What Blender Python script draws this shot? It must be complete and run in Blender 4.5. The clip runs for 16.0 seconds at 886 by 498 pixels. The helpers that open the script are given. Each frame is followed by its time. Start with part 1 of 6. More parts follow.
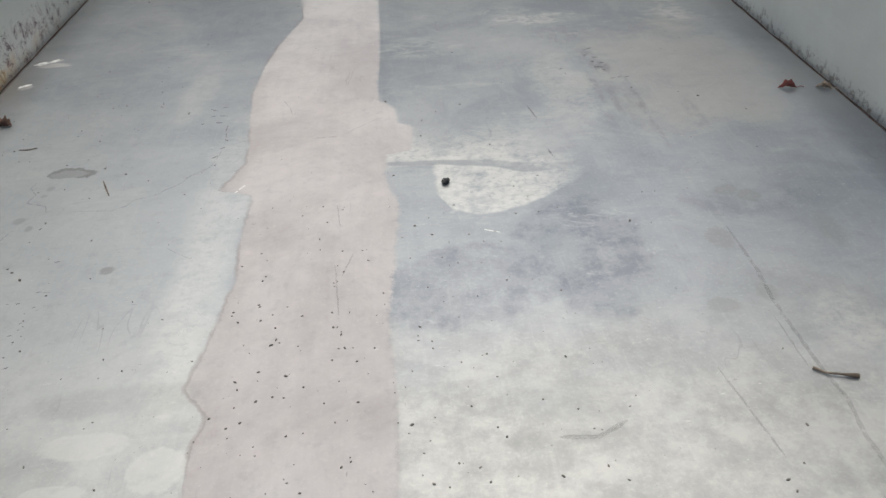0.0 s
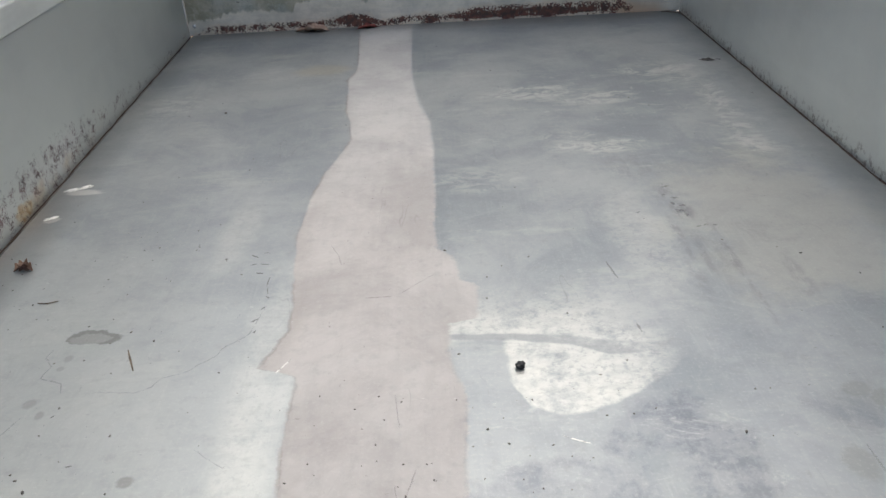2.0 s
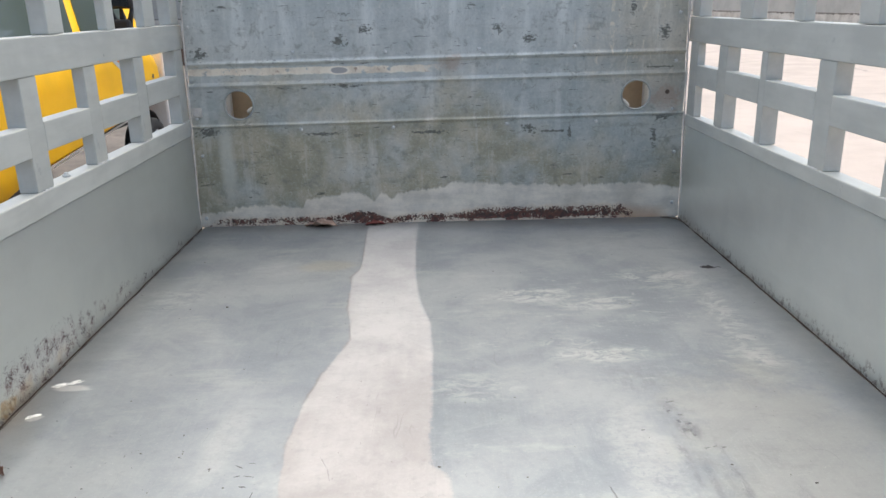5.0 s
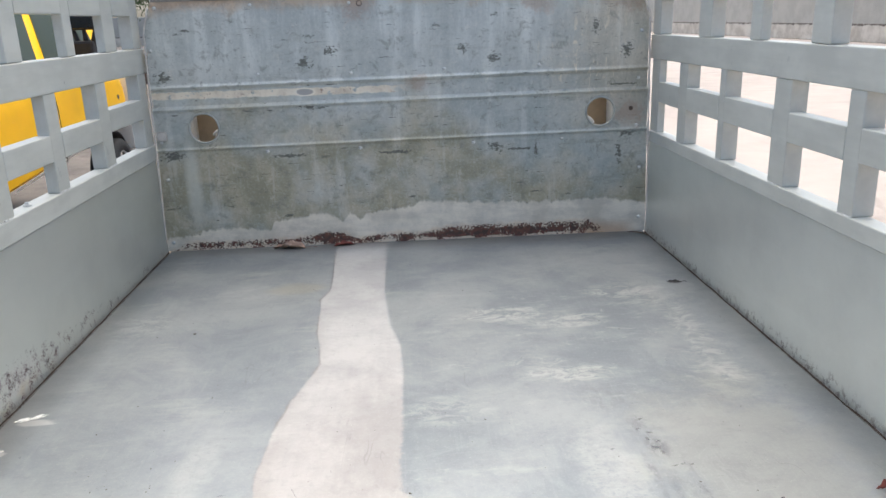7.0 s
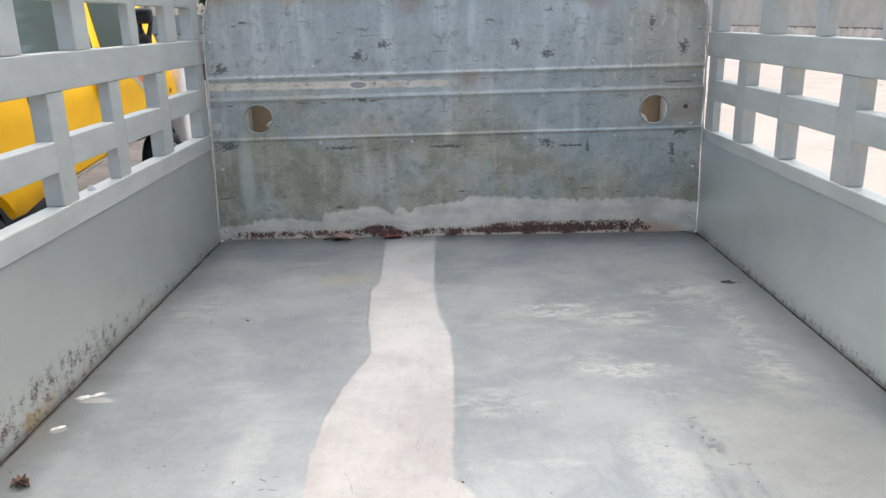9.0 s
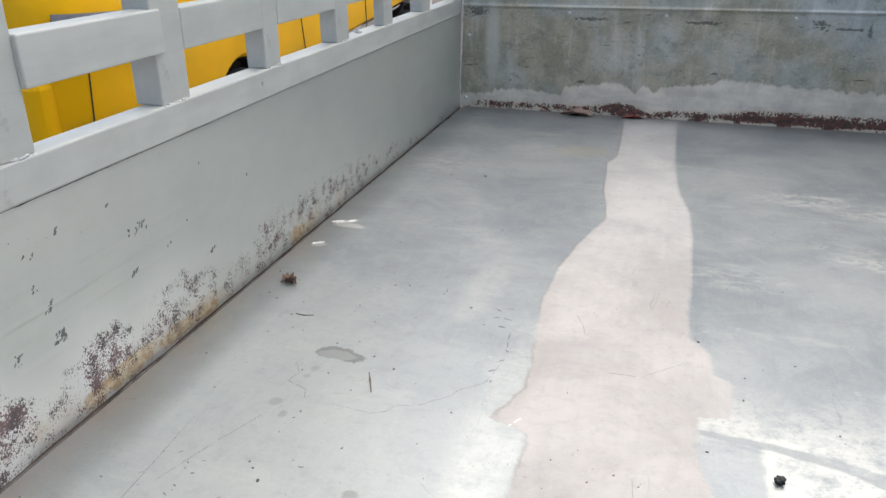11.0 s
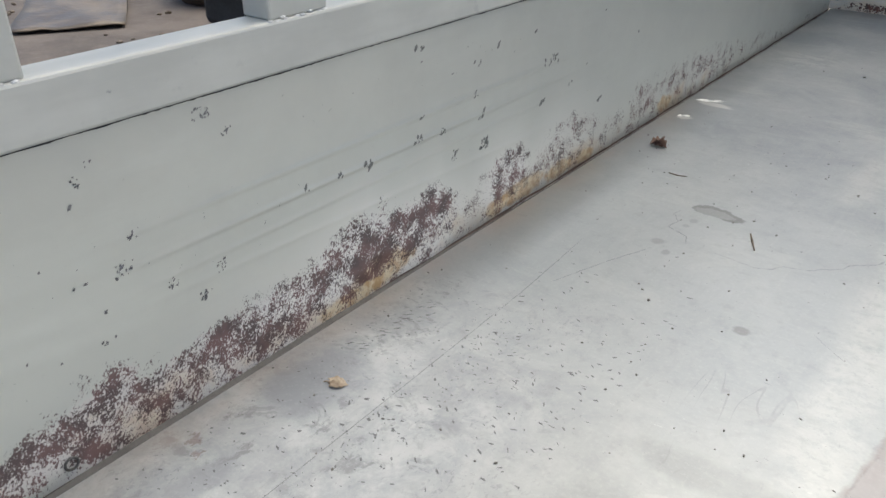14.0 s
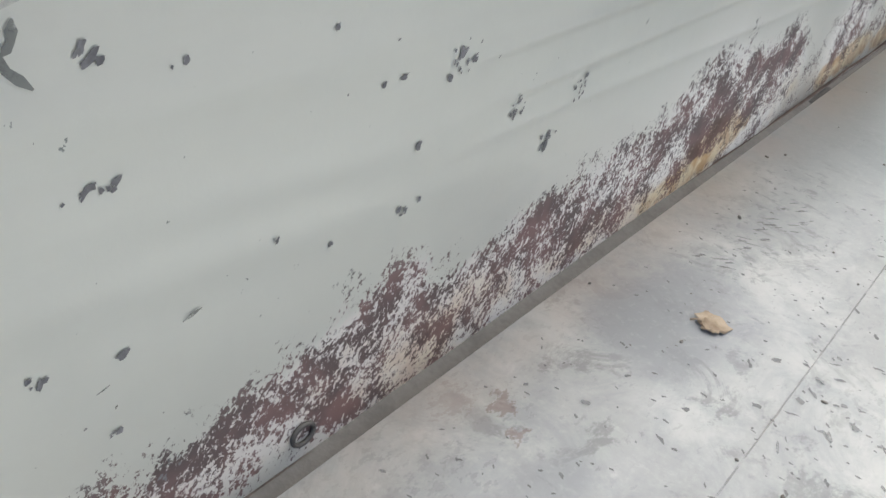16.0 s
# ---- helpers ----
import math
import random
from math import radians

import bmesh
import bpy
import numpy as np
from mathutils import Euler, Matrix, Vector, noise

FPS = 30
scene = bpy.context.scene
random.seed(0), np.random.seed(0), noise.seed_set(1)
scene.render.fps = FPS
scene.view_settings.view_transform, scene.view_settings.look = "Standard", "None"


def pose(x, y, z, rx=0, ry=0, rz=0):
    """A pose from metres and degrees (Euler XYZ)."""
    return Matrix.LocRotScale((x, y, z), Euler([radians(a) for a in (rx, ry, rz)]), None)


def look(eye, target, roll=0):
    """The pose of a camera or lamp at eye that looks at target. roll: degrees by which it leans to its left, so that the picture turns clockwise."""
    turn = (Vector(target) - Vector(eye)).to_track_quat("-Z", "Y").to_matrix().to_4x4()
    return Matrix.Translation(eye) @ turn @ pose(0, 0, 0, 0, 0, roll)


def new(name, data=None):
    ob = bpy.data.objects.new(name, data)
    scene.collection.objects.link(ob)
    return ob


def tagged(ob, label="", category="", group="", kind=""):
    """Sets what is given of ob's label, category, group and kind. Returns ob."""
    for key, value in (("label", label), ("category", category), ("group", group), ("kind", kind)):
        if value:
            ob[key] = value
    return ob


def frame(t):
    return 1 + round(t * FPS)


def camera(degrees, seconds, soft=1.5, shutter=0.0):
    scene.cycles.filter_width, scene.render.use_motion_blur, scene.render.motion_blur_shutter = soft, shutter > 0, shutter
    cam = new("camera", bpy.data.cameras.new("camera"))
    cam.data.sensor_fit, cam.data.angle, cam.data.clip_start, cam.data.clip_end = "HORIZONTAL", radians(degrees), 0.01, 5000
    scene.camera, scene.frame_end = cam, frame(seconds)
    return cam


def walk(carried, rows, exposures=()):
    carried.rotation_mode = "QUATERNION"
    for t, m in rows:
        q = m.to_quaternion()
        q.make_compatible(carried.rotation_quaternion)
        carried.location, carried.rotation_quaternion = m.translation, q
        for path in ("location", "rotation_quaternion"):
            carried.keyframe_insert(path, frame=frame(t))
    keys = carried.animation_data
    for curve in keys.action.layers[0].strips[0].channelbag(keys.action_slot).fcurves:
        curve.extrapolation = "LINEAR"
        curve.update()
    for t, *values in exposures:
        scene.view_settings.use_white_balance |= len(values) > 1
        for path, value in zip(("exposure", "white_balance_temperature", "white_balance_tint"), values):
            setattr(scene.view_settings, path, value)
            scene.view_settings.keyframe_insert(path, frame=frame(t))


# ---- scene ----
# ---------------------------------------------------------------- camera
cam = camera(59.9, 16.0)
PATH = [
    (0, (0.012, 0.112, 0.611), (0.082, 1.732, -0.56), -3.0),
    (0.5, (0.004, 0.216, 0.629), (0.024, 1.871, -0.492), -3.2),
    (1, (-0.02, 0.285, 0.633), (-0.009, 1.957, -0.466), -3.2),
    (1.5, (-0.037, 0.324, 0.657), (-0.03, 2.018, -0.406), -3.1),
    (2, (-0.036, 0.342, 0.663), (-0.02, 2.055, -0.369), -2.9),
    (2.5, (-0.03, 0.337, 0.665), (-0.011, 2.065, -0.342), -2.9),
    (3, (-0.026, 0.334, 0.678), (-0.01, 2.089, -0.28), -2.9),
    (3.5, (-0.03, 0.347, 0.698), (-0.02, 2.162, -0.142), -1.8),
    (4, (-0.031, 0.365, 0.699), (-0.033, 2.233, -0.014), -1.4),
    (4.5, (-0.027, 0.384, 0.694), (-0.02, 2.283, 0.067), -1.2),
    (7, (-0.01, 0.388, 0.715), (0.082, 2.3, 0.139), -1.8),
    (7.5, (-0.008, 0.392, 0.717), (0.1, 2.315, 0.177), -1.6),
    (8, (-0.01, 0.395, 0.72), (0.112, 2.322, 0.201), -1.5),
    (8.5, (-0.017, 0.391, 0.72), (0.08, 2.317, 0.188), -1.6),
    (9, (-0.042, 0.383, 0.699), (-0.05, 2.298, 0.126), -1.2),
    (9.5, (-0.063, 0.375, 0.678), (-0.26, 2.271, 0.071), -0.7),
    (10, (-0.074, 0.368, 0.657), (-0.433, 2.214, -0.023), -0.5),
    (10.2, (-0.085, 0.358, 0.638), (-0.496, 2.181, -0.077), -0.3),
    (12.3, (-0.122, 0.311, 0.588), (-0.776, 1.989, -0.28), -0.2),
    (12.5, (-0.131, 0.301, 0.58), (-0.824, 1.955, -0.306), -0.1),
    (13, (-0.153, 0.281, 0.564), (-0.944, 1.867, -0.362), 0.2),
    (13.5, (-0.186, 0.229, 0.549), (-1.111, 1.72, -0.41), -0.2),
    (14, (-0.229, 0.174, 0.522), (-1.299, 1.549, -0.461), 0.3),
    (14.5, (-0.351, 0.11, 0.454), (-1.567, 1.386, -0.491), 2.8),
    (15, (-0.497, 0.143, 0.378), (-1.743, 1.36, -0.604), 5.1),
    (15.5, (-0.589, 0.205, 0.311), (-1.729, 1.427, -0.789), 5.5),
    (16, (-0.614, 0.224, 0.303), (-1.612, 1.472, -0.9), 6.6),
]
EXPOSURES = [(t, e, 6550, 3) for t, e in ((0, -0.12), (1.5, -0.1), (3.5, 0.0), (4.0, 0.08), (4.5, 0.36), (8, 0.52), (10, 0.45), (12.5, 0.22), (14, 0.12), (15.5, 0.3), (16, 0.34))]
walk(cam, [(t, look(eye, target, roll)) for t, eye, target, roll in PATH], EXPOSURES)

# ---------------------------------------------------------------- light
SUN_EL, SUN_AZ = 71.0, 10.0          # degrees; azimuth clockwise from +y
world = bpy.data.worlds.new("sky")
scene.world = world
world.use_nodes = True
wn = world.node_tree.nodes
wn.clear()
sky = wn.new("ShaderNodeTexSky")
sky.sky_type = "NISHITA"
sky.sun_disc = False
sky.sun_elevation, sky.sun_rotation = radians(SUN_EL), radians(SUN_AZ)
sky.air_density, sky.dust_density, sky.ozone_density = 0.6, 4.0, 0.8
back = wn.new("ShaderNodeBackground")
back.inputs["Strength"].default_value = 0.25
wout = wn.new("ShaderNodeOutputWorld")
world.node_tree.links.new(sky.outputs[0], back.inputs[0])
world.node_tree.links.new(back.outputs[0], wout.inputs[0])
sun = new("sun", bpy.data.lights.new("sun", "SUN"))
sun.data.energy, sun.data.angle, sun.data.color = 1.22, radians(85), (1.0, 0.975, 0.94)
az, el = radians(SUN_AZ), radians(SUN_EL)
sun.matrix_world = look((math.sin(az) * math.cos(el) * 30, math.cos(az) * math.cos(el) * 30, math.sin(el) * 30), (0, 0, 0))

GROUND = -0.62


# ---------------------------------------------------------------- material helper
class Mat:
    """A node material written as expressions; coordinates are metres in the object's space."""

    def __init__(self, name, rough=0.5, metal=0.0):
        self.m = bpy.data.materials.new(name)
        self.m.use_nodes = True
        self.t = self.m.node_tree
        self.bsdf = self.t.nodes["Principled BSDF"]
        self.bsdf.inputs["Roughness"].default_value = rough
        self.bsdf.inputs["Metallic"].default_value = metal
        self.co = self.node("ShaderNodeTexCoord").outputs["Object"]
        sep = self.node("ShaderNodeSeparateXYZ")
        self.put(sep.inputs[0], self.co)
        self.x, self.y, self.z = sep.outputs

    def node(self, kind):
        return self.t.nodes.new(kind)

    def put(self, socket, v):
        if isinstance(v, bpy.types.NodeSocket):
            self.t.links.new(v, socket)
        elif isinstance(v, tuple) and len(v) == 3 and socket.type == "RGBA":
            socket.default_value = (*v, 1)
        else:
            socket.default_value = v

    def f(self, op, a, b=None, c=None):
        n = self.node("ShaderNodeMath")
        n.operation = op
        for i, v in enumerate((a, b, c)):
            if v is not None:
                self.put(n.inputs[i], v)
        return n.outputs[0]

    def mul(self, a, b): return self.f("MULTIPLY", a, b)
    def add(self, a, b): return self.f("ADD", a, b)
    def sub(self, a, b): return self.f("SUBTRACT", a, b)
    def top(self, a, b): return self.f("MAXIMUM", a, b)
    def low(self, a, b): return self.f("MINIMUM", a, b)

    def step(self, v, a, b):
        """0 at a, 1 at b, smooth between (a may exceed b)."""
        n = self.node("ShaderNodeMapRange")
        n.interpolation_type = "SMOOTHSTEP"
        flip = a > b
        self.put(n.inputs["Value"], v)
        n.inputs["From Min"].default_value, n.inputs["From Max"].default_value = min(a, b), max(a, b)
        n.inputs["To Min"].default_value, n.inputs["To Max"].default_value = (1, 0) if flip else (0, 1)
        return n.outputs["Result"]

    def vec(self, sx=1.0, sy=1.0, sz=1.0, rot=0.0):
        n = self.node("ShaderNodeMapping")
        self.put(n.inputs["Vector"], self.co)
        n.inputs["Scale"].default_value = (sx, sy, sz)
        n.inputs["Rotation"].default_value = (0, 0, rot) if isinstance(rot, (int, float)) else rot
        return n.outputs[0]

    def noise(self, scale, detail=4.0, rough=0.55, distort=0.0, vec=None):
        n = self.node("ShaderNodeTexNoise")
        self.put(n.inputs["Vector"], vec if vec is not None else self.co)
        n.inputs["Scale"].default_value, n.inputs["Detail"].default_value = scale, detail
        n.inputs["Roughness"].default_value, n.inputs["Distortion"].default_value = rough, distort
        return n.outputs["Fac"]

    def cells(self, scale, vec=None):
        """Distance to the nearest cell point and that cell's random number."""
        n = self.node("ShaderNodeTexVoronoi")
        self.put(n.inputs["Vector"], vec if vec is not None else self.co)
        n.inputs["Scale"].default_value = scale
        s = self.node("ShaderNodeSeparateColor")
        self.put(s.inputs[0], n.outputs["Color"])
        return n.outputs["Distance"], s.outputs[0], s.outputs[1]

    def curve(self, v, points):
        """A curve through points, both ways from 0 to 1."""
        n = self.node("ShaderNodeFloatCurve")
        c = n.mapping.curves[0]
        c.points[0].location, c.points[1].location = points[0], points[-1]
        for p in points[1:-1]:
            c.points.new(*p)
        for p in c.points:
            p.handle_type = "VECTOR"
        n.mapping.update()
        self.put(n.inputs["Value"], v)
        return n.outputs[0]

    def mix(self, fac, a, b):
        n = self.node("ShaderNodeMix")
        n.data_type = "RGBA"
        self.put(n.inputs[0], fac)
        self.put(n.inputs[6], a)
        self.put(n.inputs[7], b)
        return n.outputs[2]

    def pair(self, axes):
        return tuple({"x": self.x, "y": self.y, "z": self.z}[a] for a in axes)

    def slant(self, degrees, along, across):
        """Coordinates in the side wall's plane, turned and stretched."""
        c, s = math.cos(radians(degrees)), math.sin(radians(degrees))
        n = self.node("ShaderNodeCombineXYZ")
        self.put(n.inputs[0], self.mul(self.add(self.mul(self.y, c), self.mul(self.z, s)), along))
        self.put(n.inputs[1], self.mul(self.sub(self.mul(self.z, c), self.mul(self.y, s)), across))
        return n.outputs[0]

    def times(self, colour, by):
        n = self.node("ShaderNodeMix")
        n.data_type, n.blend_type = "RGBA", "MULTIPLY"
        n.inputs[0].default_value = 1
        self.put(n.inputs[6], colour)
        self.put(n.inputs[7], by)
        return n.outputs[2]

    def blob(self, cx, cy, rx, ry, wob, soft=0.5, axes="xy"):
        """A soft-edged patch in one plane, its rim shifted by wob (a number about 0)."""
        u, v = self.pair(axes)
        dx = self.mul(self.sub(u, cx), 1 / rx)
        dy = self.mul(self.sub(v, cy), 1 / ry)
        d = self.add(self.f("SQRT", self.add(self.mul(dx, dx), self.mul(dy, dy))), wob)
        return self.step(d, 1 + soft / 2, 1 - soft / 2)

    def line(self, x0, y0, x1, y1, half, axes="xy", wob=None):
        """A thin stroke in one plane."""
        u, v = self.pair(axes)
        if wob is not None:
            u, v = self.add(u, wob), self.sub(v, wob)
        l = math.hypot(x1 - x0, y1 - y0)
        ux, uy = (x1 - x0) / l, (y1 - y0) / l
        px, py = self.sub(u, x0), self.sub(v, y0)
        across = self.f("ABSOLUTE", self.sub(self.mul(px, uy), self.mul(py, ux)))
        along = self.add(self.mul(px, ux), self.mul(py, uy))
        e = min(0.01, l * 0.15)
        ends = self.mul(self.step(along, -e, e), self.step(along, l + e, l - e))
        return self.mul(self.step(across, half * 1.5, half * 0.5), ends)

    def done(self, colour, rough=None, bump=None, strength=0.3, distance=0.002, metal=None):
        self.put(self.bsdf.inputs["Base Color"], colour)
        if rough is not None:
            self.put(self.bsdf.inputs["Roughness"], rough)
        if metal is not None:
            self.put(self.bsdf.inputs["Metallic"], metal)
        if bump is not None:
            b = self.node("ShaderNodeBump")
            b.inputs["Strength"].default_value, b.inputs["Distance"].default_value = strength, distance
            self.put(b.inputs["Height"], bump)
            self.put(self.bsdf.inputs["Normal"], b.outputs[0])
        return self.m


def plain(name, colour, rough=0.5, metal=0.0, var=0.12, scale=6.0, bump=0.0):
    """A surface of one colour with soft unevenness at two scales."""
    m = Mat(name, rough, metal)
    n = m.add(m.mul(m.noise(scale, 3), 0.6), m.mul(m.noise(scale * 9, 4), 0.4))
    lo = tuple(c * (1 - var) for c in colour)
    hi = tuple(min(1, c * (1 + var)) for c in colour)
    r = m.add(m.mul(m.noise(scale * 4, 3), 0.2), rough - 0.1)
    return m.done(m.mix(m.step(n, 0.3, 0.7), lo, hi), r, n if bump else None, bump, 0.003)


def floor_material():
    m = Mat("bed_floor_sheet", 0.42, 0.0)
    big, mid, fine = m.noise(1.7, 4, 0.6), m.noise(6.5, 7, 0.68), m.noise(45, 5, 0.65)
    cloud = m.noise(3.4, 9, 0.7, 0.3)
    streak = m.noise(7, 8, 0.7, vec=m.vec(0.4, 1.5, 1))
    drag = m.noise(60, 5, 0.65, vec=m.vec(2.2, 0.12, 1, 0.12))
    cross = m.noise(60, 5, 0.65, vec=m.vec(0.15, 2.0, 1, -0.3))
    grain = m.noise(210, 3, 0.6)
    # weathered zinc grey
    col = m.mix(m.step(m.add(m.mul(big, 0.4), m.mul(cloud, 0.6)), 0.38, 0.62), (0.305, 0.333, 0.366), (0.46, 0.48, 0.496))
    # pale oxide smears
    smear = m.mul(m.step(m.add(m.mul(streak, 0.65), m.mul(mid, 0.35)), 0.53, 0.66), m.step(m.y, 0.6, 1.0))
    col = m.mix(m.mul(smear, 0.5), col, (0.62, 0.635, 0.61))
    wob = m.mul(m.sub(mid, 0.5), 2.6)
    wobs = m.mul(m.sub(streak, 0.5), 3.2)
    frayed = m.step(m.noise(21, 9, 0.78, 1.2, vec=m.vec(0.8, 1.3, 1)), 0.44, 0.58)
    for cx, cy, rx, ry, k in ((0.21, 2.165, 0.11, 0.04, 0.85), (0.37, 2.11, 0.08, 0.04, 0.7), (0.25, 1.89, 0.06, 0.03, 0.5), (0.33, 1.83, 0.09, 0.03, 0.75), (0.55, 2.285, 0.09, 0.03, 0.7), (0.05, 1.69, 0.07, 0.06, 0.4), (0.62, 1.8, 0.05, 0.1, 0.5),
                              (0.6, 2.25, 0.10, 0.08, 0.4), (0.645, 2.0, 0.03, 0.17, 0.6), (0.63, 1.79, 0.025, 0.05, 0.6), (-0.7, 2.2, 0.07, 0.06, 0.45), (-0.39, 2.42, 0.14, 0.05, 0.25)):
        col = m.mix(m.mul(m.mul(m.blob(cx, cy, rx * 1.1, ry * 1.1, wobs, 0.8), frayed), k), col, (0.70, 0.705, 0.68))
    dab = m.top(m.blob(-0.735, 1.735, 0.034, 0.011, m.mul(m.sub(streak, 0.5), 4.0), 0.6), m.blob(-0.75, 1.625, 0.014, 0.010, m.mul(m.sub(fine, 0.5), 2.4), 0.5))
    # trodden pale area at the rear
    near = m.mul(m.step(m.add(m.y, m.mul(m.sub(mid, 0.5), 0.7)), 0.95, 0.6), 0.8)
    nearc = m.mix(m.step(m.noise(16, 9, 0.72), 0.38, 0.62), (0.34, 0.342, 0.332), (0.52, 0.517, 0.497))
    col = m.mix(near, col, nearc)
    # paler along the left side, ending further forward
    side = m.mul(m.step(m.add(m.y, m.mul(m.sub(mid, 0.5), 0.8)), 1.75, 1.2), m.step(m.x, -0.05, -0.35))
    col = m.mix(m.mul(side, 0.5), col, (0.575, 0.595, 0.585))
    # rubbed metal, its sky glare painted into the colour: a lobe with a crisp lower rim, a dark bar across it
    xn = m.mul(m.add(m.x, 1.0), 0.5)
    jitter = m.mul(m.sub(m.noise(38, 6, 0.72), 0.5), 0.022)
    rim = ((-1, 1.12), (0.05, 1.10), (0.069, 1.053), (0.105, 1.034), (0.151, 1.04), (0.198, 1.061), (0.261, 1.104), (0.31, 1.16), (1, 1.3))
    low_rim = m.curve(xn, [((u + 1) / 2, v - 0.7) for u, v in rim])
    over = m.sub(m.add(m.y, jitter), m.add(low_rim, 0.7))
    lobe = m.mul(m.mul(m.step(over, -0.002, 0.007), m.step(m.add(m.x, jitter), 0.046, 0.056)), m.step(m.add(m.x, m.mul(wob, 0.03)), 0.30, 0.2))
    lobe = m.mul(lobe, m.step(m.y, 1.21, 1.19))
    field = m.mul(m.mul(m.step(m.y, 1.185, 1.2), m.step(m.add(m.y, m.mul(wob, 0.05)), 1.35, 1.2)), m.mul(m.step(m.x, -0.06, -0.02), m.step(m.add(m.x, m.mul(wob, 0.03)), 0.3, 0.15)))
    rub_glare = m.top(m.top(lobe, field), m.mul(m.blob(-0.278, 1.06, 0.036, 0.34, wob, 1.0), 0.52))
    rub_glare = m.top(rub_glare, m.mul(m.blob(0.31, 1.43, 0.05, 0.16, wob, 0.9), 0.45))
    rub_glare = m.top(rub_glare, m.mul(m.blob(-0.385, 1.53, 0.03, 0.12, wob, 0.9), 0.4))
    rub_glare = m.top(rub_glare, m.mul(m.blob(0.51, 0.74, 0.05, 0.05, wob, 0.9), 0.5))
    pits = m.mul(m.step(m.noise(95, 5, 0.72), 0.36, 0.5), m.add(0.55, m.mul(m.step(m.noise(30, 7, 0.75, 0.6, vec=m.vec(0.7, 1.4, 1)), 0.4, 0.56), 0.45)))
    rub_glare = m.mul(m.mul(rub_glare, m.step(m.noise(14, 8, 0.75), 0.30, 0.52)), m.add(0.4, m.mul(pits, 0.6)))
    col = m.mix(m.mul(rub_glare, 0.72), col, (0.86, 0.85, 0.80))
    mid_bar = m.curve(xn, [((u + 1) / 2, v - 0.7) for u, v in ((-1, 1.21), (-0.03, 1.202), (0.065, 1.195), (0.143, 1.181), (0.187, 1.162), (0.28, 1.155), (1, 1.1))])
    bar_half = m.curve(xn, [((u + 1) / 2, v * 20) for u, v in ((-1, 0.004), (-0.03, 0.005), (0.14, 0.009), (0.19, 0.015), (0.27, 0.011), (1, 0.01))])
    off = m.sub(m.f("ABSOLUTE", m.sub(m.add(m.y, m.mul(jitter, 0.4)), m.add(mid_bar, 0.7))), m.mul(bar_half, 0.05))
    dark_bar = m.mul(m.mul(m.step(off, 0.004, -0.002), m.mul(m.step(m.x, -0.035, -0.02), m.step(m.add(m.x, m.mul(jitter, 2.0)), 0.275, 0.262))), m.step(mid, 0.28, 0.5))
    col = m.mix(m.mul(dark_bar, 0.75), col, (0.30, 0.32, 0.345))
    # a bluish film, cut off along one slanting line
    film = m.step(m.add(m.sub(m.y, m.mul(m.x, 0.24)), m.mul(jitter, 0.6)), 1.108, 1.100)
    film = m.mul(m.mul(film, m.mul(m.step(m.x, 0.27, 0.36), m.step(m.y, 0.72, 0.95))), m.step(cloud, 0.34, 0.55))
    col = m.mix(m.mul(film, 0.38), col, (0.36, 0.385, 0.435))
    # bluish worn patch
    blue = m.mul(m.top(m.top(m.blob(0.24, 0.93, 0.085, 0.12, wob, 0.5), m.mul(m.blob(0.12, 0.88, 0.16, 0.09, wob, 0.5), 0.75)), m.top(m.mul(m.blob(0.49, 1.02, 0.09, 0.05, wob, 0.8), 0.6), m.mul(m.blob(0.55, 1.05, 0.4, 0.35, wob, 0.8), 0.14))), m.step(m.noise(8, 9, 0.72), 0.34, 0.52))
    col = m.mix(m.mul(blue, 0.85), col, m.mix(m.step(m.noise(22, 8, 0.75), 0.38, 0.6), (0.17, 0.187, 0.235), (0.31, 0.325, 0.365)))
    col = m.mix(m.mul(m.blob(-0.42, 1.75, 0.28, 0.75, wob, 1.0), 0.14), col, (0.38, 0.405, 0.455))
    tan = m.mul(m.blob(0.55, 1.5, 0.17, 0.24, wob, 0.6), 0.5)
    col = m.mix(tan, col, (0.50, 0.49, 0.455))
    # brushed and dragged marks
    col = m.mix(m.mul(m.step(drag, 0.52, 0.72), 0.1), col, (0.68, 0.68, 0.66))
    col = m.mix(m.mul(m.step(cross, 0.54, 0.74), 0.1), col, (0.30, 0.31, 0.31))
    # long strip of beige primer
    wl = m.add(m.x, m.mul(m.sub(m.noise(34, 5, 0.7), 0.5), 0.016))
    wr = m.add(m.x, m.mul(m.sub(m.noise(48, 6, 0.75), 0.5), 0.026))
    yn = m.add(m.y, m.mul(m.sub(fine, 0.5), 0.01))
    left = ((-1, -0.23), (0.587, -0.23), (0.642, -0.235), (0.686, -0.223), (0.731, -0.256), (0.812, -0.242), (0.919, -0.227), (1.017, -0.234), (1.077, -0.232), (1.133, -0.231), (1.137, -0.236), (1.156, -0.286), (1.238, -0.255), (1.297, -0.258),
            (1.365, -0.266), (1.506, -0.278), (1.637, -0.273), (1.77, -0.253), (1.927, -0.213), (2.04, -0.222), (2.11, -0.237), (2.27, -0.242), (2.34, -0.252), (2.4, -0.23), (2.48, -0.229), (2.75, -0.24), (3, -0.245))
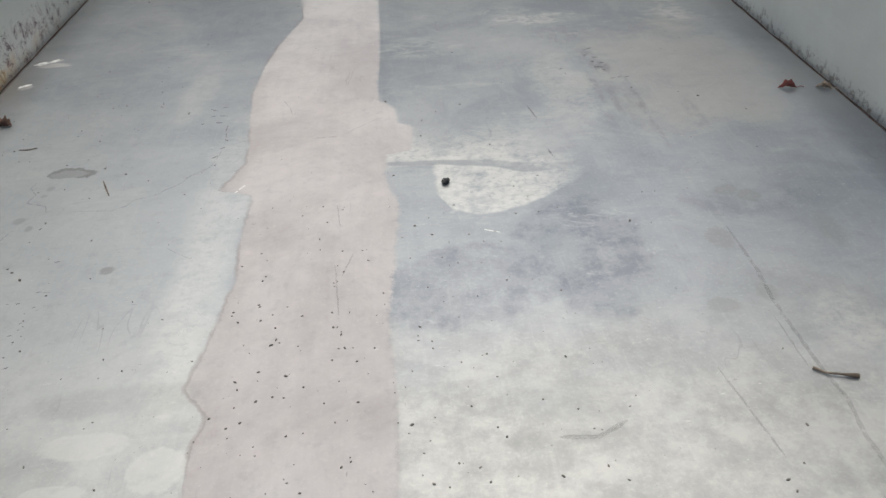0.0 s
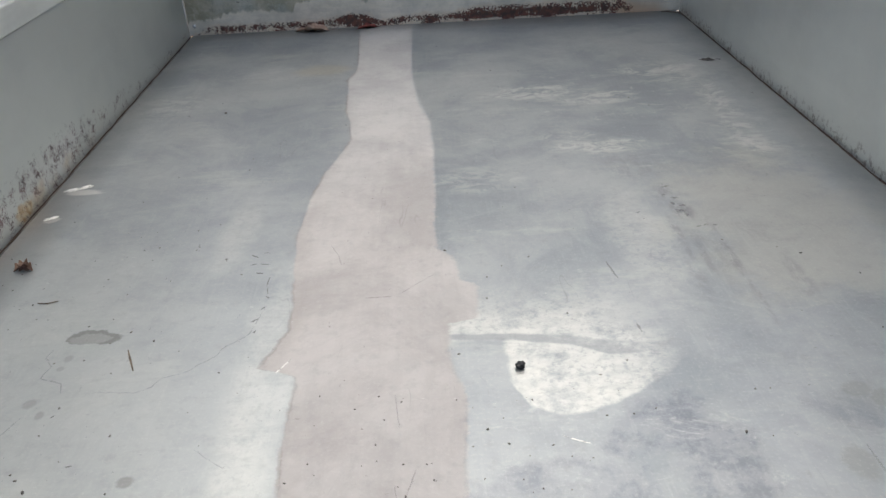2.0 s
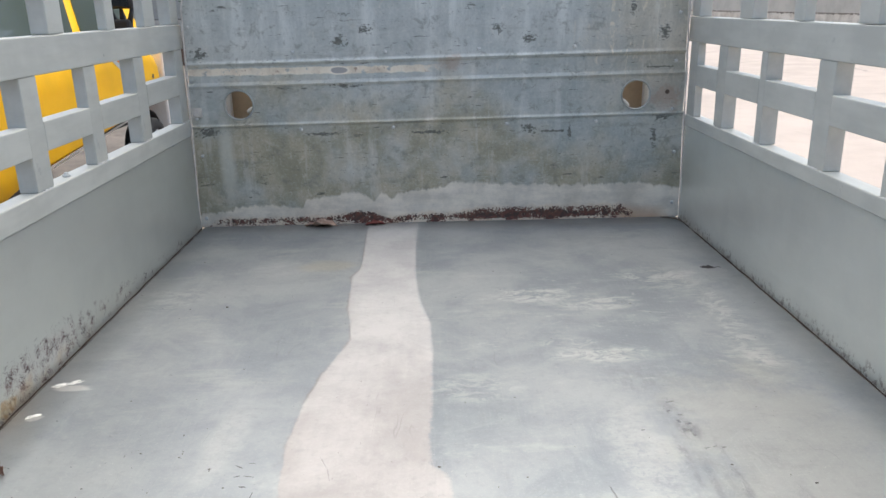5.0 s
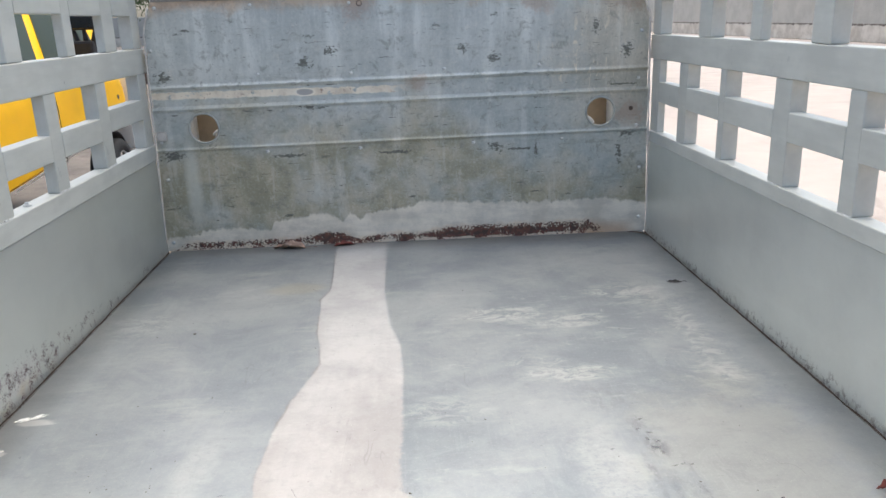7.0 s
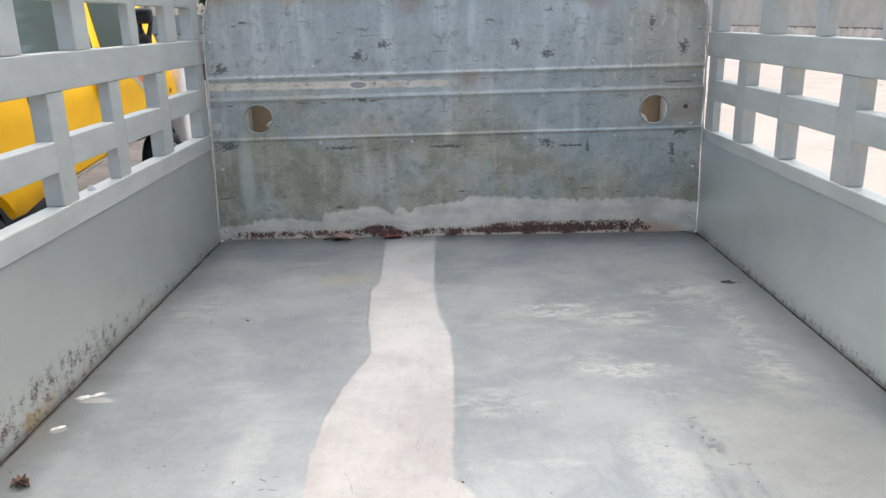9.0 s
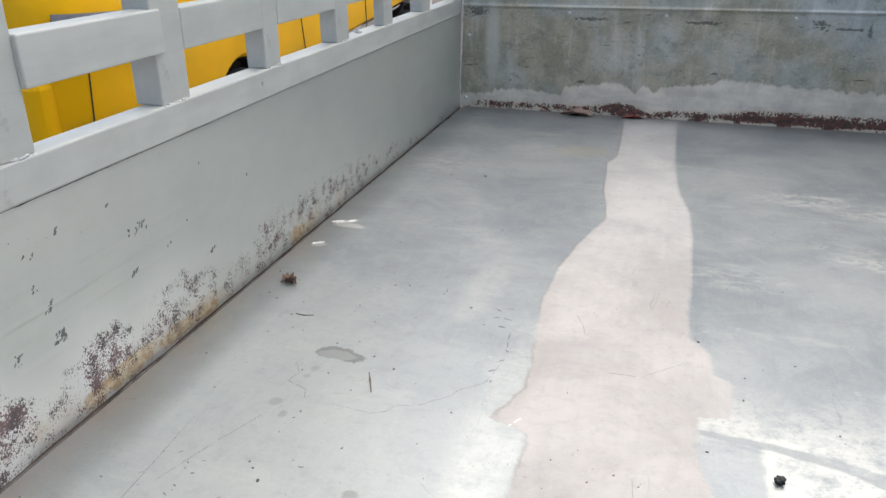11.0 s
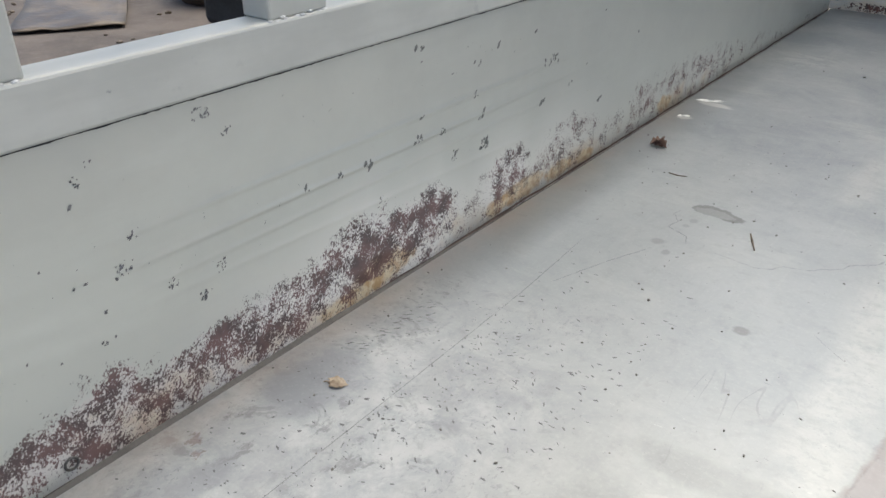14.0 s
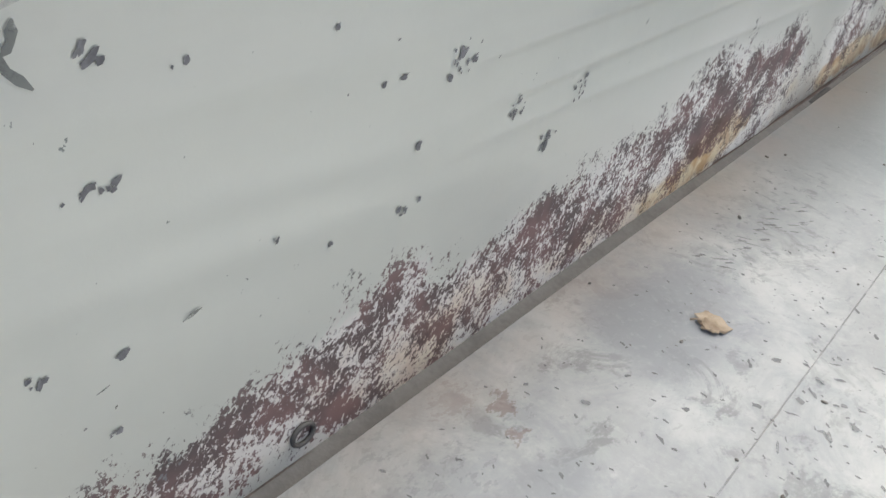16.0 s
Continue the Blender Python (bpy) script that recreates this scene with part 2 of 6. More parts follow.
    right = ((-1, -0.02), (0.695, -0.019), (0.747, -0.021), (0.827, -0.026), (0.916, -0.017), (1.02, -0.01), (1.08, -0.006), (1.135, -0.022), (1.17, -0.025), (1.235, -0.022), (1.243, 0.019), (1.326, 0.026), (1.336, 0.018), (1.345, -0.002),
             (1.4, -0.004), (1.425, -0.015), (1.444, -0.032), (1.52, -0.037), (1.7, -0.03), (1.9, -0.031), (2.02, -0.035), (2.155, -0.062), (2.37, -0.075), (3, -0.075))
    far_part = m.step(m.y, 1.499, 1.501)

    def edge_line(pts):
        """The strip's edge as x over y: one curve for the near metre, one for the rest."""
        near_pts = [(0.0, pts[0][1])] + [(v - 0.5, u) for v, u in pts if 0.5 < v < 1.5]
        far_pts = [((v - 1.5) / 1.5, u) for v, u in pts if v >= 1.5]
        near_pts.append((1.0, far_pts[0][1]))
        far_pts[0] = (0.0, far_pts[0][1])
        n = m.curve(m.mul(m.sub(yn, 0.5), 1.0), [(v, u + 0.5) for v, u in near_pts])
        f = m.curve(m.mul(m.sub(yn, 1.5), 1 / 1.5), [(v, u + 0.5) for v, u in far_pts])
        return m.sub(m.add(m.mul(n, m.sub(1, far_part)), m.mul(f, far_part)), 0.5)

    lx, rx = edge_line(left), edge_line(right)
    dl, dr = m.sub(wl, lx), m.sub(rx, wr)
    strip = m.mul(m.step(dl, -0.001, 0.003), m.step(dr, -0.003, 0.007))
    sdrag = m.noise(30, 6, 0.68, vec=m.vec(2.0, 0.2, 1))
    tone = m.mix(m.step(m.add(m.mul(cloud, 0.85), m.mul(sdrag, 0.15)), 0.36, 0.64), (0.475, 0.44, 0.428), (0.635, 0.595, 0.58))
    rim = m.mul(m.step(dl, 0.035, 0.0), m.step(mid, 0.35, 0.6))
    tone = m.mix(m.mul(rim, 0.35), tone, (0.40, 0.35, 0.325))
    worn = m.step(m.noise(24, 8, 0.75), 0.64, 0.74)
    # strip fades forward, more than worn: contrast lost to grazing reflection is mixed in
    fade = m.sub(0.94, m.mul(m.step(m.add(m.y, m.mul(m.sub(mid, 0.5), 0.4)), 1.4, 2.3), 0.36))
    col = m.mix(m.mul(m.mul(strip, fade), m.sub(1, m.mul(worn, 0.75))), col, tone)
    col = m.mix(m.mul(m.mul(m.step(m.f("ABSOLUTE", dl), 0.0045, 0.001), m.step(m.noise(9, 4), 0.36, 0.55)), 0.5), col, (0.33, 0.29, 0.27))
    # tide marks: soft-edged drying patches
    tide = m.noise(5.5, 6, 0.62, 1.6)
    col = m.mix(m.mul(m.step(tide, 0.49, 0.56), 0.1), col, (0.62, 0.63, 0.62))
    col = m.mix(m.mul(m.mul(m.step(tide, 0.42, 0.46), m.step(tide, 0.49, 0.46)), 0.06), col, (0.26, 0.28, 0.30))
    hair = m.f("ABSOLUTE", m.sub(m.noise(6, 2, 0.5, vec=m.vec(2.5, 0.5, 1, 0.4)), 0.5))
    hairs = m.mul(m.step(hair, 0.0045, 0.001), m.step(m.noise(4.3, 4, 0.6), 0.56, 0.64))
    col = m.mix(m.mul(hairs, 0.2), col, (0.16, 0.155, 0.15))
    hair2 = m.f("ABSOLUTE", m.sub(m.noise(8, 2, 0.5, vec=m.vec(0.6, 2.5, 1, -0.5)), 0.5))
    col = m.mix(m.mul(m.mul(m.step(hair2, 0.004, 0.001), m.step(m.noise(5.1, 4, 0.6), 0.54, 0.64)), 0.14), col, (0.74, 0.74, 0.71))
    # countless tiny nicks and short scratches
    area = m.step(m.noise(3.7, 4, 0.6), 0.42, 0.58)
    nick = m.mul(m.step(m.noise(85, 3, 0.6, vec=m.vec(0.5, 1.5, 1, 0.5)), 0.70, 0.73), area)
    nick = m.top(nick, m.mul(m.step(m.noise(70, 3, 0.6, vec=m.vec(1.7, 0.4, 1, 0.7)), 0.71, 0.735), m.sub(1, area)))
    col = m.mix(m.mul(nick, 0.42), col, (0.2, 0.195, 0.19))
    fleck = m.mul(m.step(m.noise(100, 4, 0.65, vec=m.vec(0.6, 1.4, 1, -0.4)), 0.67, 0.71), m.step(m.noise(4.4, 5, 0.6), 0.44, 0.6))
    col = m.mix(m.mul(fleck, 0.4), col, (0.82, 0.82, 0.79))
    # dirt freckles, thick by the side wall at the rear
    spots = m.mul(m.step(m.noise(120, 3, 0.6), 0.715, 0.74), m.step(m.noise(5, 4, 0.6), 0.47, 0.6))
    corner = m.mul(m.step(m.x, -0.42, -0.6), m.step(m.add(m.y, m.mul(m.sub(mid, 0.5), 0.3)), 0.95, 0.62))
    c2 = m.noise(170, 5, 0.68, vec=m.vec(1.25, 0.7, 1, -0.6))
    chips = m.mul(m.step(m.add(c2, m.mul(m.sub(m.noise(11, 5, 0.65), 0.5), 0.4)), 0.60, 0.63), corner)
    stray = m.mul(m.step(c2, 0.69, 0.71), m.mul(m.step(m.x, 0.0, -0.3), m.step(m.y, 2.0, 1.2)))
    col = m.mix(m.mul(m.top(m.top(spots, chips), stray), 0.85), col, m.mix(m.step(fine, 0.4, 0.6), (0.11, 0.11, 0.108), (0.22, 0.22, 0.215)))
    smudge = m.mul(m.mul(corner, m.step(m.noise(9, 7, 0.68, 0.4), 0.44, 0.62)), 0.5)
    chalk = m.mix(m.step(m.noise(17, 8, 0.74, 0.6), 0.36, 0.62), (0.45, 0.47, 0.495), (0.68, 0.69, 0.685))
    col = m.mix(m.mul(corner, 0.72), col, chalk)
    col = m.mix(smudge, col, (0.33, 0.34, 0.355))
    daub = m.mul(corner, m.mul(m.step(m.noise(26, 7, 0.7, 0.8), 0.53, 0.62), m.step(m.noise(6, 4, 0.6), 0.4, 0.58)))
    col = m.mix(m.mul(daub, 0.55), col, (0.19, 0.195, 0.195))
    bloom = m.mul(corner, m.step(m.noise(14, 8, 0.72, 0.5), 0.54, 0.66))
    col = m.mix(m.mul(bloom, 0.5), col, (0.74, 0.74, 0.73))
    sm = m.top(m.blob(-0.725, 0.60, 0.055, 0.05, wob, 1.0), m.blob(-0.705, 0.435, 0.016, 0.04, wob, 0.9))
    col = m.mix(m.mul(sm, 0.6), col, (0.33, 0.34, 0.365))
    edge = m.mul(m.step(m.x, -0.74, -0.785), m.step(m.y, 1.9, 1.3))
    col = m.mix(m.mul(edge, m.mul(m.step(mid, 0.35, 0.6), 0.6)), col, (0.60, 0.53, 0.49))
    # dried reddish flecks by the side, a soft grey patch round the leaf
    red = m.top(m.blob(-0.754, 0.464, 0.006, 0.007, m.mul(m.sub(c2, 0.5), 6.0), 0.4), m.blob(-0.736, 0.454, 0.0045, 0.004, m.mul(m.sub(c2, 0.5), 6.0), 0.4))
    red = m.top(red, m.mul(m.blob(-0.773, 0.446, 0.008, 0.010, m.mul(m.sub(c2, 0.5), 8.0), 0.5), 0.4))
    col = m.mix(m.mul(red, 0.5), col, (0.20, 0.11, 0.08))
    col = m.mix(m.mul(m.top(m.blob(-0.735, 0.60, 0.03, 0.05, wob, 1.1), m.blob(-0.72, 0.56, 0.04, 0.03, wob, 1.1)), 0.5), col, (0.34, 0.35, 0.375))
    hatch = m.mul(m.blob(-0.725, 0.76, 0.045, 0.11, wob, 0.8), m.step(m.noise(75, 5, 0.7, vec=m.vec(0.7, 1.4, 1, -0.35)), 0.54, 0.62))
    col = m.mix(m.mul(hatch, 0.6), col, (0.27, 0.28, 0.28))
    # soft grey smears where loads were dragged
    rubbed = m.step(m.noise(34, 7, 0.74, 0.5, vec=m.vec(1.5, 0.7, 1, 0.25)), 0.40, 0.60)
    for cx, cy, rx, ry, k in ((0.392, 1.60, 0.022, 0.03, 0.6), (0.402, 1.535, 0.018, 0.035, 0.85), (0.372, 1.44, 0.007, 0.07, 0.6), (0.392, 1.38, 0.006, 0.05, 0.5), (0.434, 1.40, 0.007, 0.08, 0.65), (0.41, 1.39, 0.03, 0.08, 0.3),
                              (0.36, 1.72, 0.05, 0.06, 0.35), (0.363, 1.31, 0.012, 0.05, 0.4), (0.434, 1.26, 0.006, 0.06, 0.4), (0.515, 1.30, 0.012, 0.06, 0.35), (0.50, 1.45, 0.03, 0.04, 0.25)):
        col = m.mix(m.mul(m.mul(m.blob(cx, cy, rx, ry, m.mul(wob, 0.5), 1.0), rubbed), k), col, (0.225, 0.232, 0.25))
    # white wisps
    wisp = m.mul(m.step(m.noise(13, 8, 0.75, 1.2, vec=m.vec(0.7, 1.6, 1)), 0.56, 0.70), m.top(m.blob(0.4, 2.05, 0.42, 0.35, wob, 0.9), m.blob(0.2, 0.95, 0.2, 0.2, wob, 0.9)))
    col = m.mix(m.mul(wisp, 0.45), col, (0.76, 0.765, 0.74))
    col = m.mix(m.mul(dab, 0.75), col, (0.90, 0.89, 0.86))
    # small stains
    ragged = m.mul(m.sub(m.noise(60, 5, 0.7), 0.5), 1.2)
    patch = m.top(m.blob(-0.545, 1.25, 0.031, 0.017, ragged, 0.2), m.blob(-0.518, 1.243, 0.022, 0.012, ragged, 0.25))
    rimmed = m.mul(patch, m.step(m.blob(-0.542, 1.245, 0.027, 0.013, ragged, 0.4), 0.9, 0.2))
    patch = m.mul(patch, 0.8)
    for cx, cy, rx, ry, k in ((-0.405, 0.967, 0.010, 0.009, 1.0), (-0.574, 1.111, 0.008, 0.009, 0.6), (-0.552, 1.088, 0.006, 0.008, 0.6), (-0.558, 1.201, 0.006, 0.008, 0.5), (-0.561, 1.18, 0.005, 0.005, 0.5),
                              (0.376, 0.798, 0.02, 0.014, 0.6), (0.475, 1.052, 0.018, 0.014, 0.55), (0.501, 1.033, 0.017, 0.016, 0.6), (0.575, 0.935, 0.017, 0.035, 0.6), (0.422, 0.935, 0.018, 0.024, 0.6), (0.436, 0.818, 0.012, 0.018, 0.5)):
        patch = m.top(patch, m.mul(m.blob(cx, cy, rx, ry, ragged, 0.6), k))
    for cx, cy, rx, ry, k in ((-0.33, 0.722, 0.09, 0.022, 0.35), (-0.40, 0.60, 0.05, 0.06, 0.3), (0.15, 0.62, 0.06, 0.01, 0.35), (0.17, 0.655, 0.05, 0.04, 0.2)):
        patch = m.top(patch, m.mul(m.blob(cx, cy, rx, ry, wob, 0.7), k))
    col = m.mix(m.mul(patch, 0.75), col, (0.27, 0.28, 0.27))
    col = m.mix(m.mul(rimmed, 0.5), col, (0.16, 0.165, 0.16))
    # dried pale pools with hard rims by the tail
    pool = m.top(m.blob(-0.343, 0.661, 0.045, 0.018, m.mul(ragged, 0.6), 0.18), m.top(m.blob(-0.262, 0.622, 0.03, 0.028, m.mul(ragged, 0.6), 0.18), m.blob(-0.36, 0.60, 0.035, 0.014, m.mul(ragged, 0.6), 0.2)))
    col = m.mix(m.mul(m.mul(pool, m.sub(1, strip)), 0.4), col, (0.66, 0.665, 0.64))
    # ochre tinge and darker shoulders beside the strip at the front
    ochre = m.mul(m.blob(-0.325, 2.44, 0.075, 0.04, wobs, 0.9), m.sub(1, strip))
    col = m.mix(m.mul(ochre, 0.5), col, (0.52, 0.47, 0.36))
    col = m.mix(m.mul(m.step(fine, 0.5, 0.75), 0.22), col, (0.25, 0.26, 0.26))
    col = m.mix(m.mul(m.step(grain, 0.52, 0.7), 0.12), col, (0.75, 0.75, 0.72))
    rough = m.add(m.add(0.31, m.mul(mid, 0.2)), m.mul(strip, 0.35))
    rough = m.add(m.add(m.sub(rough, m.mul(rub_glare, 0.03)), m.mul(near, 0.08)), m.mul(corner, 0.25))
    height = m.add(m.mul(fine, 0.35), m.add(m.mul(grain, 0.25), m.mul(strip, 0.5)))
    metal = m.mul(m.mul(m.sub(1, strip), m.sub(1, m.mul(corner, 0.9))), m.add(0.42, m.mul(rub_glare, 0.1)))
    return m.done(m.times(col, (0.735, 0.735, 0.725)), rough, height, 0.14, 0.002, metal)


SHEEN = 0.62         # aluminium flake in the grey paint


def side_material(left):
    m = Mat("side_panel_paint", 0.45)
    big, mid, fine = m.noise(1.3, 3), m.noise(7, 6, 0.65), m.noise(60, 5, 0.68)
    col = m.mix(m.step(m.add(m.mul(big, 0.6), m.mul(mid, 0.4)), 0.35, 0.65), (0.48, 0.476, 0.447), (0.548, 0.543, 0.508))
    brush = m.noise(14, 6, 0.65, vec=m.vec(1, 0.25, 1.6))
    col = m.mix(m.mul(m.step(brush, 0.45, 0.7), 0.2), col, (0.60, 0.60, 0.57))
    col = m.mix(m.mul(m.step(m.noise(3, 7, 0.7), 0.5, 0.7), 0.12), col, (0.40, 0.42, 0.42))
    rough = m.add(0.27, m.mul(big, 0.14))
    height = m.mul(fine, 0.3)
    metal = SHEEN
    if left:
        yn = m.mul(m.y, 1 / 3)
        rusty = ((0, 0.04), (0.2, 0.045), (0.25, 0.05), (0.28, 0.058), (0.36, 0.064), (0.40, 0.080), (0.43, 0.083), (0.466, 0.062), (0.5, 0.06), (0.547, 0.072), (0.6, 0.072), (0.677, 0.078), (0.72, 0.1), (0.764, 0.108),
                 (0.813, 0.092), (0.855, 0.09), (0.9, 0.1), (0.918, 0.078), (0.969, 0.06), (1.043, 0.094), (1.092, 0.089), (1.128, 0.068), (1.207, 0.095), (1.27, 0.089), (1.41, 0.049), (1.503, 0.084), (1.7, 0.082), (1.886, 0.085), (2.1, 0.05), (2.4, 0.03), (3, 0.015))
        thick = ((0, 0.45), (0.25, 0.5), (0.33, 0.68), (0.4, 0.85), (0.9, 0.85), (0.93, 0.4), (0.99, 0.3), (1.04, 0.7), (1.09, 0.6), (1.13, 0.36), (1.27, 0.36), (1.41, 0.16), (1.52, 0.42), (1.6, 0.34), (1.7, 0.4), (1.9, 0.36), (2.1, 0.18), (3, 0.1))
        zt = m.mul(m.curve(yn, [(a / 3, b * 5) for a, b in rusty]), 0.2)
        dens = m.curve(yn, [(a / 3, b) for a, b in thick])
        zz = m.add(m.z, m.mul(m.sub(m.noise(26, 5, 0.72), 0.5), 0.075))
        inside = m.step(m.sub(zt, zz), -0.018, 0.02)
        # crackled paint over dark primer: many short slanted flakes
        fl = m.slant(62, 0.95, 1.3)
        flake = m.noise(300, 5, 0.7, 0.4, vec=fl)
        clump = m.noise(34, 5, 0.7)
        amount = m.mul(m.mul(inside, dens), m.add(0.6, m.mul(m.step(m.add(m.z, m.mul(m.sub(clump, 0.5), 0.03)), 0.004, 0.028), 0.4)))
        dark = m.step(m.add(m.add(m.mul(flake, 0.67), m.mul(clump, 0.62)), m.mul(amount, 0.165)), 0.735, 0.76)
        dark = m.mul(dark, m.step(amount, 0.03, 0.12))
        pink = m.mul(m.step(m.add(m.mul(amount, 1.1), m.mul(m.sub(mid, 0.5), 0.6)), 0.30, 0.66), 0.8)
        col = m.mix(pink, col, (0.56, 0.51, 0.485))
        halo = m.mul(m.step(m.sub(m.add(m.z, m.mul(m.sub(mid, 0.5), 0.08)), zt), 0.09, -0.03), m.mul(m.step(m.y, 0.42, 0.7), m.step(m.y, 1.6, 1.1)))
        col = m.mix(m.mul(halo, 0.7), col, (0.72, 0.69, 0.66))
        ochre = m.mul(m.step(m.add(m.z, m.mul(m.sub(m.noise(9, 5, 0.65), 0.5), 0.11)), 0.042, 0.012), m.mul(m.step(m.y, 2.3, 1.7), m.step(m.noise(5, 5, 0.65), 0.46, 0.6)))
        col = m.mix(m.mul(ochre, 0.45), col, m.mix(m.step(fine, 0.4, 0.6), (0.42, 0.23, 0.10), (0.56, 0.44, 0.27)))
        for cy, cz, ry, rz in ((0.785, 0.022, 0.05, 0.022), (0.735, 0.008, 0.06, 0.012), (1.11, 0.017, 0.06, 0.017), (1.217, 0.012, 0.04, 0.014), (1.04, 0.012, 0.03, 0.013), (1.31, 0.008, 0.03, 0.012), (1.635, 0.016, 0.03, 0.016)):
            gold = m.mul(m.blob(cy, cz, ry, rz, m.mul(m.sub(m.noise(30, 6, 0.7), 0.5), 1.8), 0.5, "yz"), 0.8)
            col = m.mix(gold, col, m.mix(m.step(fine, 0.4, 0.6), (0.44, 0.28, 0.14), (0.62, 0.52, 0.36)))
            amount = m.mul(amount, m.sub(1, gold))
        dark = m.mul(dark, m.step(amount, 0.02, 0.1))
        brown = m.mix(m.step(m.noise(30, 4), 0.38, 0.62), (0.052, 0.027, 0.027), (0.125, 0.058, 0.056))
        brown = m.mix(m.step(m.sub(m.z, zt), -0.008, 0.03), brown, (0.13, 0.135, 0.125))
        col = m.mix(m.mul(dark, 0.92), col, brown)
        # loose chips further up, in clusters
        bits = m.noise(120, 4, 0.66, 0.2, vec=m.slant(58, 0.95, 1.25))
        chips = m.mul(m.step(bits, 0.69, 0.705), m.mul(m.step(m.y, 1.9, 1.2), m.step(m.noise(8, 4, 0.6), 0.46, 0.55)))
        col = m.mix(m.mul(chips, 0.92), col, m.mix(m.step(m.noise(12, 3), 0.42, 0.58), (0.07, 0.068, 0.06), (0.15, 0.16, 0.15)))
        height = m.sub(height, m.mul(m.top(dark, chips), 1.0))
        rough = m.add(rough, m.mul(m.top(dark, pink), 0.3))
        metal = m.mul(m.sub(1, m.top(m.top(dark, chips), pink)), SHEEN)
    else:
        zz = m.add(m.z, m.mul(m.sub(m.noise(16, 5, 0.7), 0.5), 0.09))
        grime = m.mul(m.step(zz, 0.035, 0.0), m.step(m.noise(60, 4, 0.7), 0.5, 0.6))
        col = m.mix(m.mul(grime, 0.7), col, (0.16, 0.13, 0.11))
        c1 = m.cells(9, vec=m.vec(1, 1, 0.8))
        dab = m.mul(m.step(m.add(c1[0], m.mul(m.sub(fine, 0.5), 0.2)), 0.09, 0.05), m.step(c1[1], 0.8, 0.82))
        col = m.mix(m.mul(dab, 0.5), col, (0.68, 0.68, 0.66))
    # same paint; the right side's colour is raised to stand in for reflected light
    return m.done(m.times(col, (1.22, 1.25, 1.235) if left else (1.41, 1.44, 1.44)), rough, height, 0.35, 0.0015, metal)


def front_material():
    m = Mat("front_panel_sheet", 0.42)
    big, mid, fine = m.noise(2.2, 5, 0.6), m.noise(9, 8, 0.7), m.noise(70, 5, 0.65)
    drip = m.noise(7, 8, 0.7, vec=m.vec(2.4, 1, 0.3))
    scuff = m.noise(11, 8, 0.72, vec=m.vec(0.45, 1, 2.2))
    col = m.mix(m.step(m.add(m.mul(big, 0.5), m.mul(mid, 0.5)), 0.38, 0.62), (0.17, 0.205, 0.225), (0.26, 0.295, 0.315))
    olive = m.mul(m.step(m.add(big, m.mul(m.sub(m.z, 0.3), -0.8)), 0.4, 0.6), m.step(m.noise(3.1, 5, 0.6), 0.28, 0.5))
    col = m.mix(m.mul(olive, 0.95), col, m.mix(m.step(mid, 0.4, 0.6), (0.15, 0.152, 0.12), (0.215, 0.212, 0.175)))
    tanr = m.mul(m.step(m.add(m.x, m.mul(m.sub(mid, 0.5), 0.6)), 0.4, 0.72), m.step(m.z, 0.3, 0.6))
    col = m.mix(m.mul(tanr, 0.75), col, m.mix(m.step(m.noise(7, 7, 0.7), 0.38, 0.62), (0.165, 0.155, 0.115), (0.27, 0.245, 0.195)))
    col = m.mix(m.mul(m.step(drip, 0.53, 0.66), 0.3), col, (0.36, 0.40, 0.43))
    col = m.mix(m.mul(m.mul(m.step(drip, 0.48, 0.62), m.step(m.z, 0.55, 0.74)), 0.15), col, (0.40, 0.455, 0.50))
    col = m.mix(m.mul(m.step(scuff, 0.56, 0.68), 0.5), col, (0.12, 0.135, 0.13))
    # blue-white weathering higher up, lightened further for the extra light there
    upper = m.mul(m.step(m.add(m.z, m.mul(m.sub(mid, 0.5), 0.25)), 0.42, 0.62), 0.32)
    col = m.mix(upper, col, m.mix(m.step(drip, 0.4, 0.6), (0.25, 0.285, 0.305), (0.37, 0.41, 0.435)))
    # black scrapes
    scr = m.mul(m.step(m.noise(19, 6, 0.75, vec=m.vec(0.5, 1, 1.5)), 0.635, 0.67), m.step(m.noise(4.5, 4, 0.6), 0.42, 0.55))
    tick = m.mul(m.step(m.noise(48, 5, 0.7, vec=m.vec(0.4, 1, 1.8)), 0.675, 0.70), m.step(m.noise(6.5, 4, 0.6), 0.45, 0.6))
    for cx, cz, rx, rz in ((-0.224, 0.626, 0.016, 0.013), (-0.307, 0.592, 0.020, 0.014), (0.19, 0.621, 0.014, 0.013), (0.288, 0.59, 0.018, 0.013), (0.614, 0.674, 0.009, 0.018), (0.294, 0.306, 0.022, 0.014),
                           (-0.74, 0.315, 0.035, 0.014), (0.7, 0.27, 0.008, 0.03), (0.73, 0.335, 0.025, 0.008), (-0.745, 0.56, 0.018, 0.016), (0.717, 0.60, 0.016, 0.02), (-0.3, 0.455, 0.04, 0.006), (0.425, 0.292, 0.005, 0.022), (-0.365, 0.303, 0.05, 0.006), (0.378, 0.297, 0.05, 0.004), (-0.03, 0.302, 0.05, 0.006), (0.711, 0.494, 0.04, 0.003)):
        tick = m.top(tick, m.blob(cx, cz, rx * 0.85, rz * 0.8, m.mul(m.sub(m.noise(110, 5, 0.75, vec=m.vec(0.7, 1, 1.3)), 0.5), 8.0), 0.3, "xz"))
    col = m.mix(m.mul(m.top(scr, tick), 0.9), col, (0.05, 0.055, 0.052))
    hs = m.noise(34, 6, 0.75, vec=m.vec(0.3, 1, 3.0))
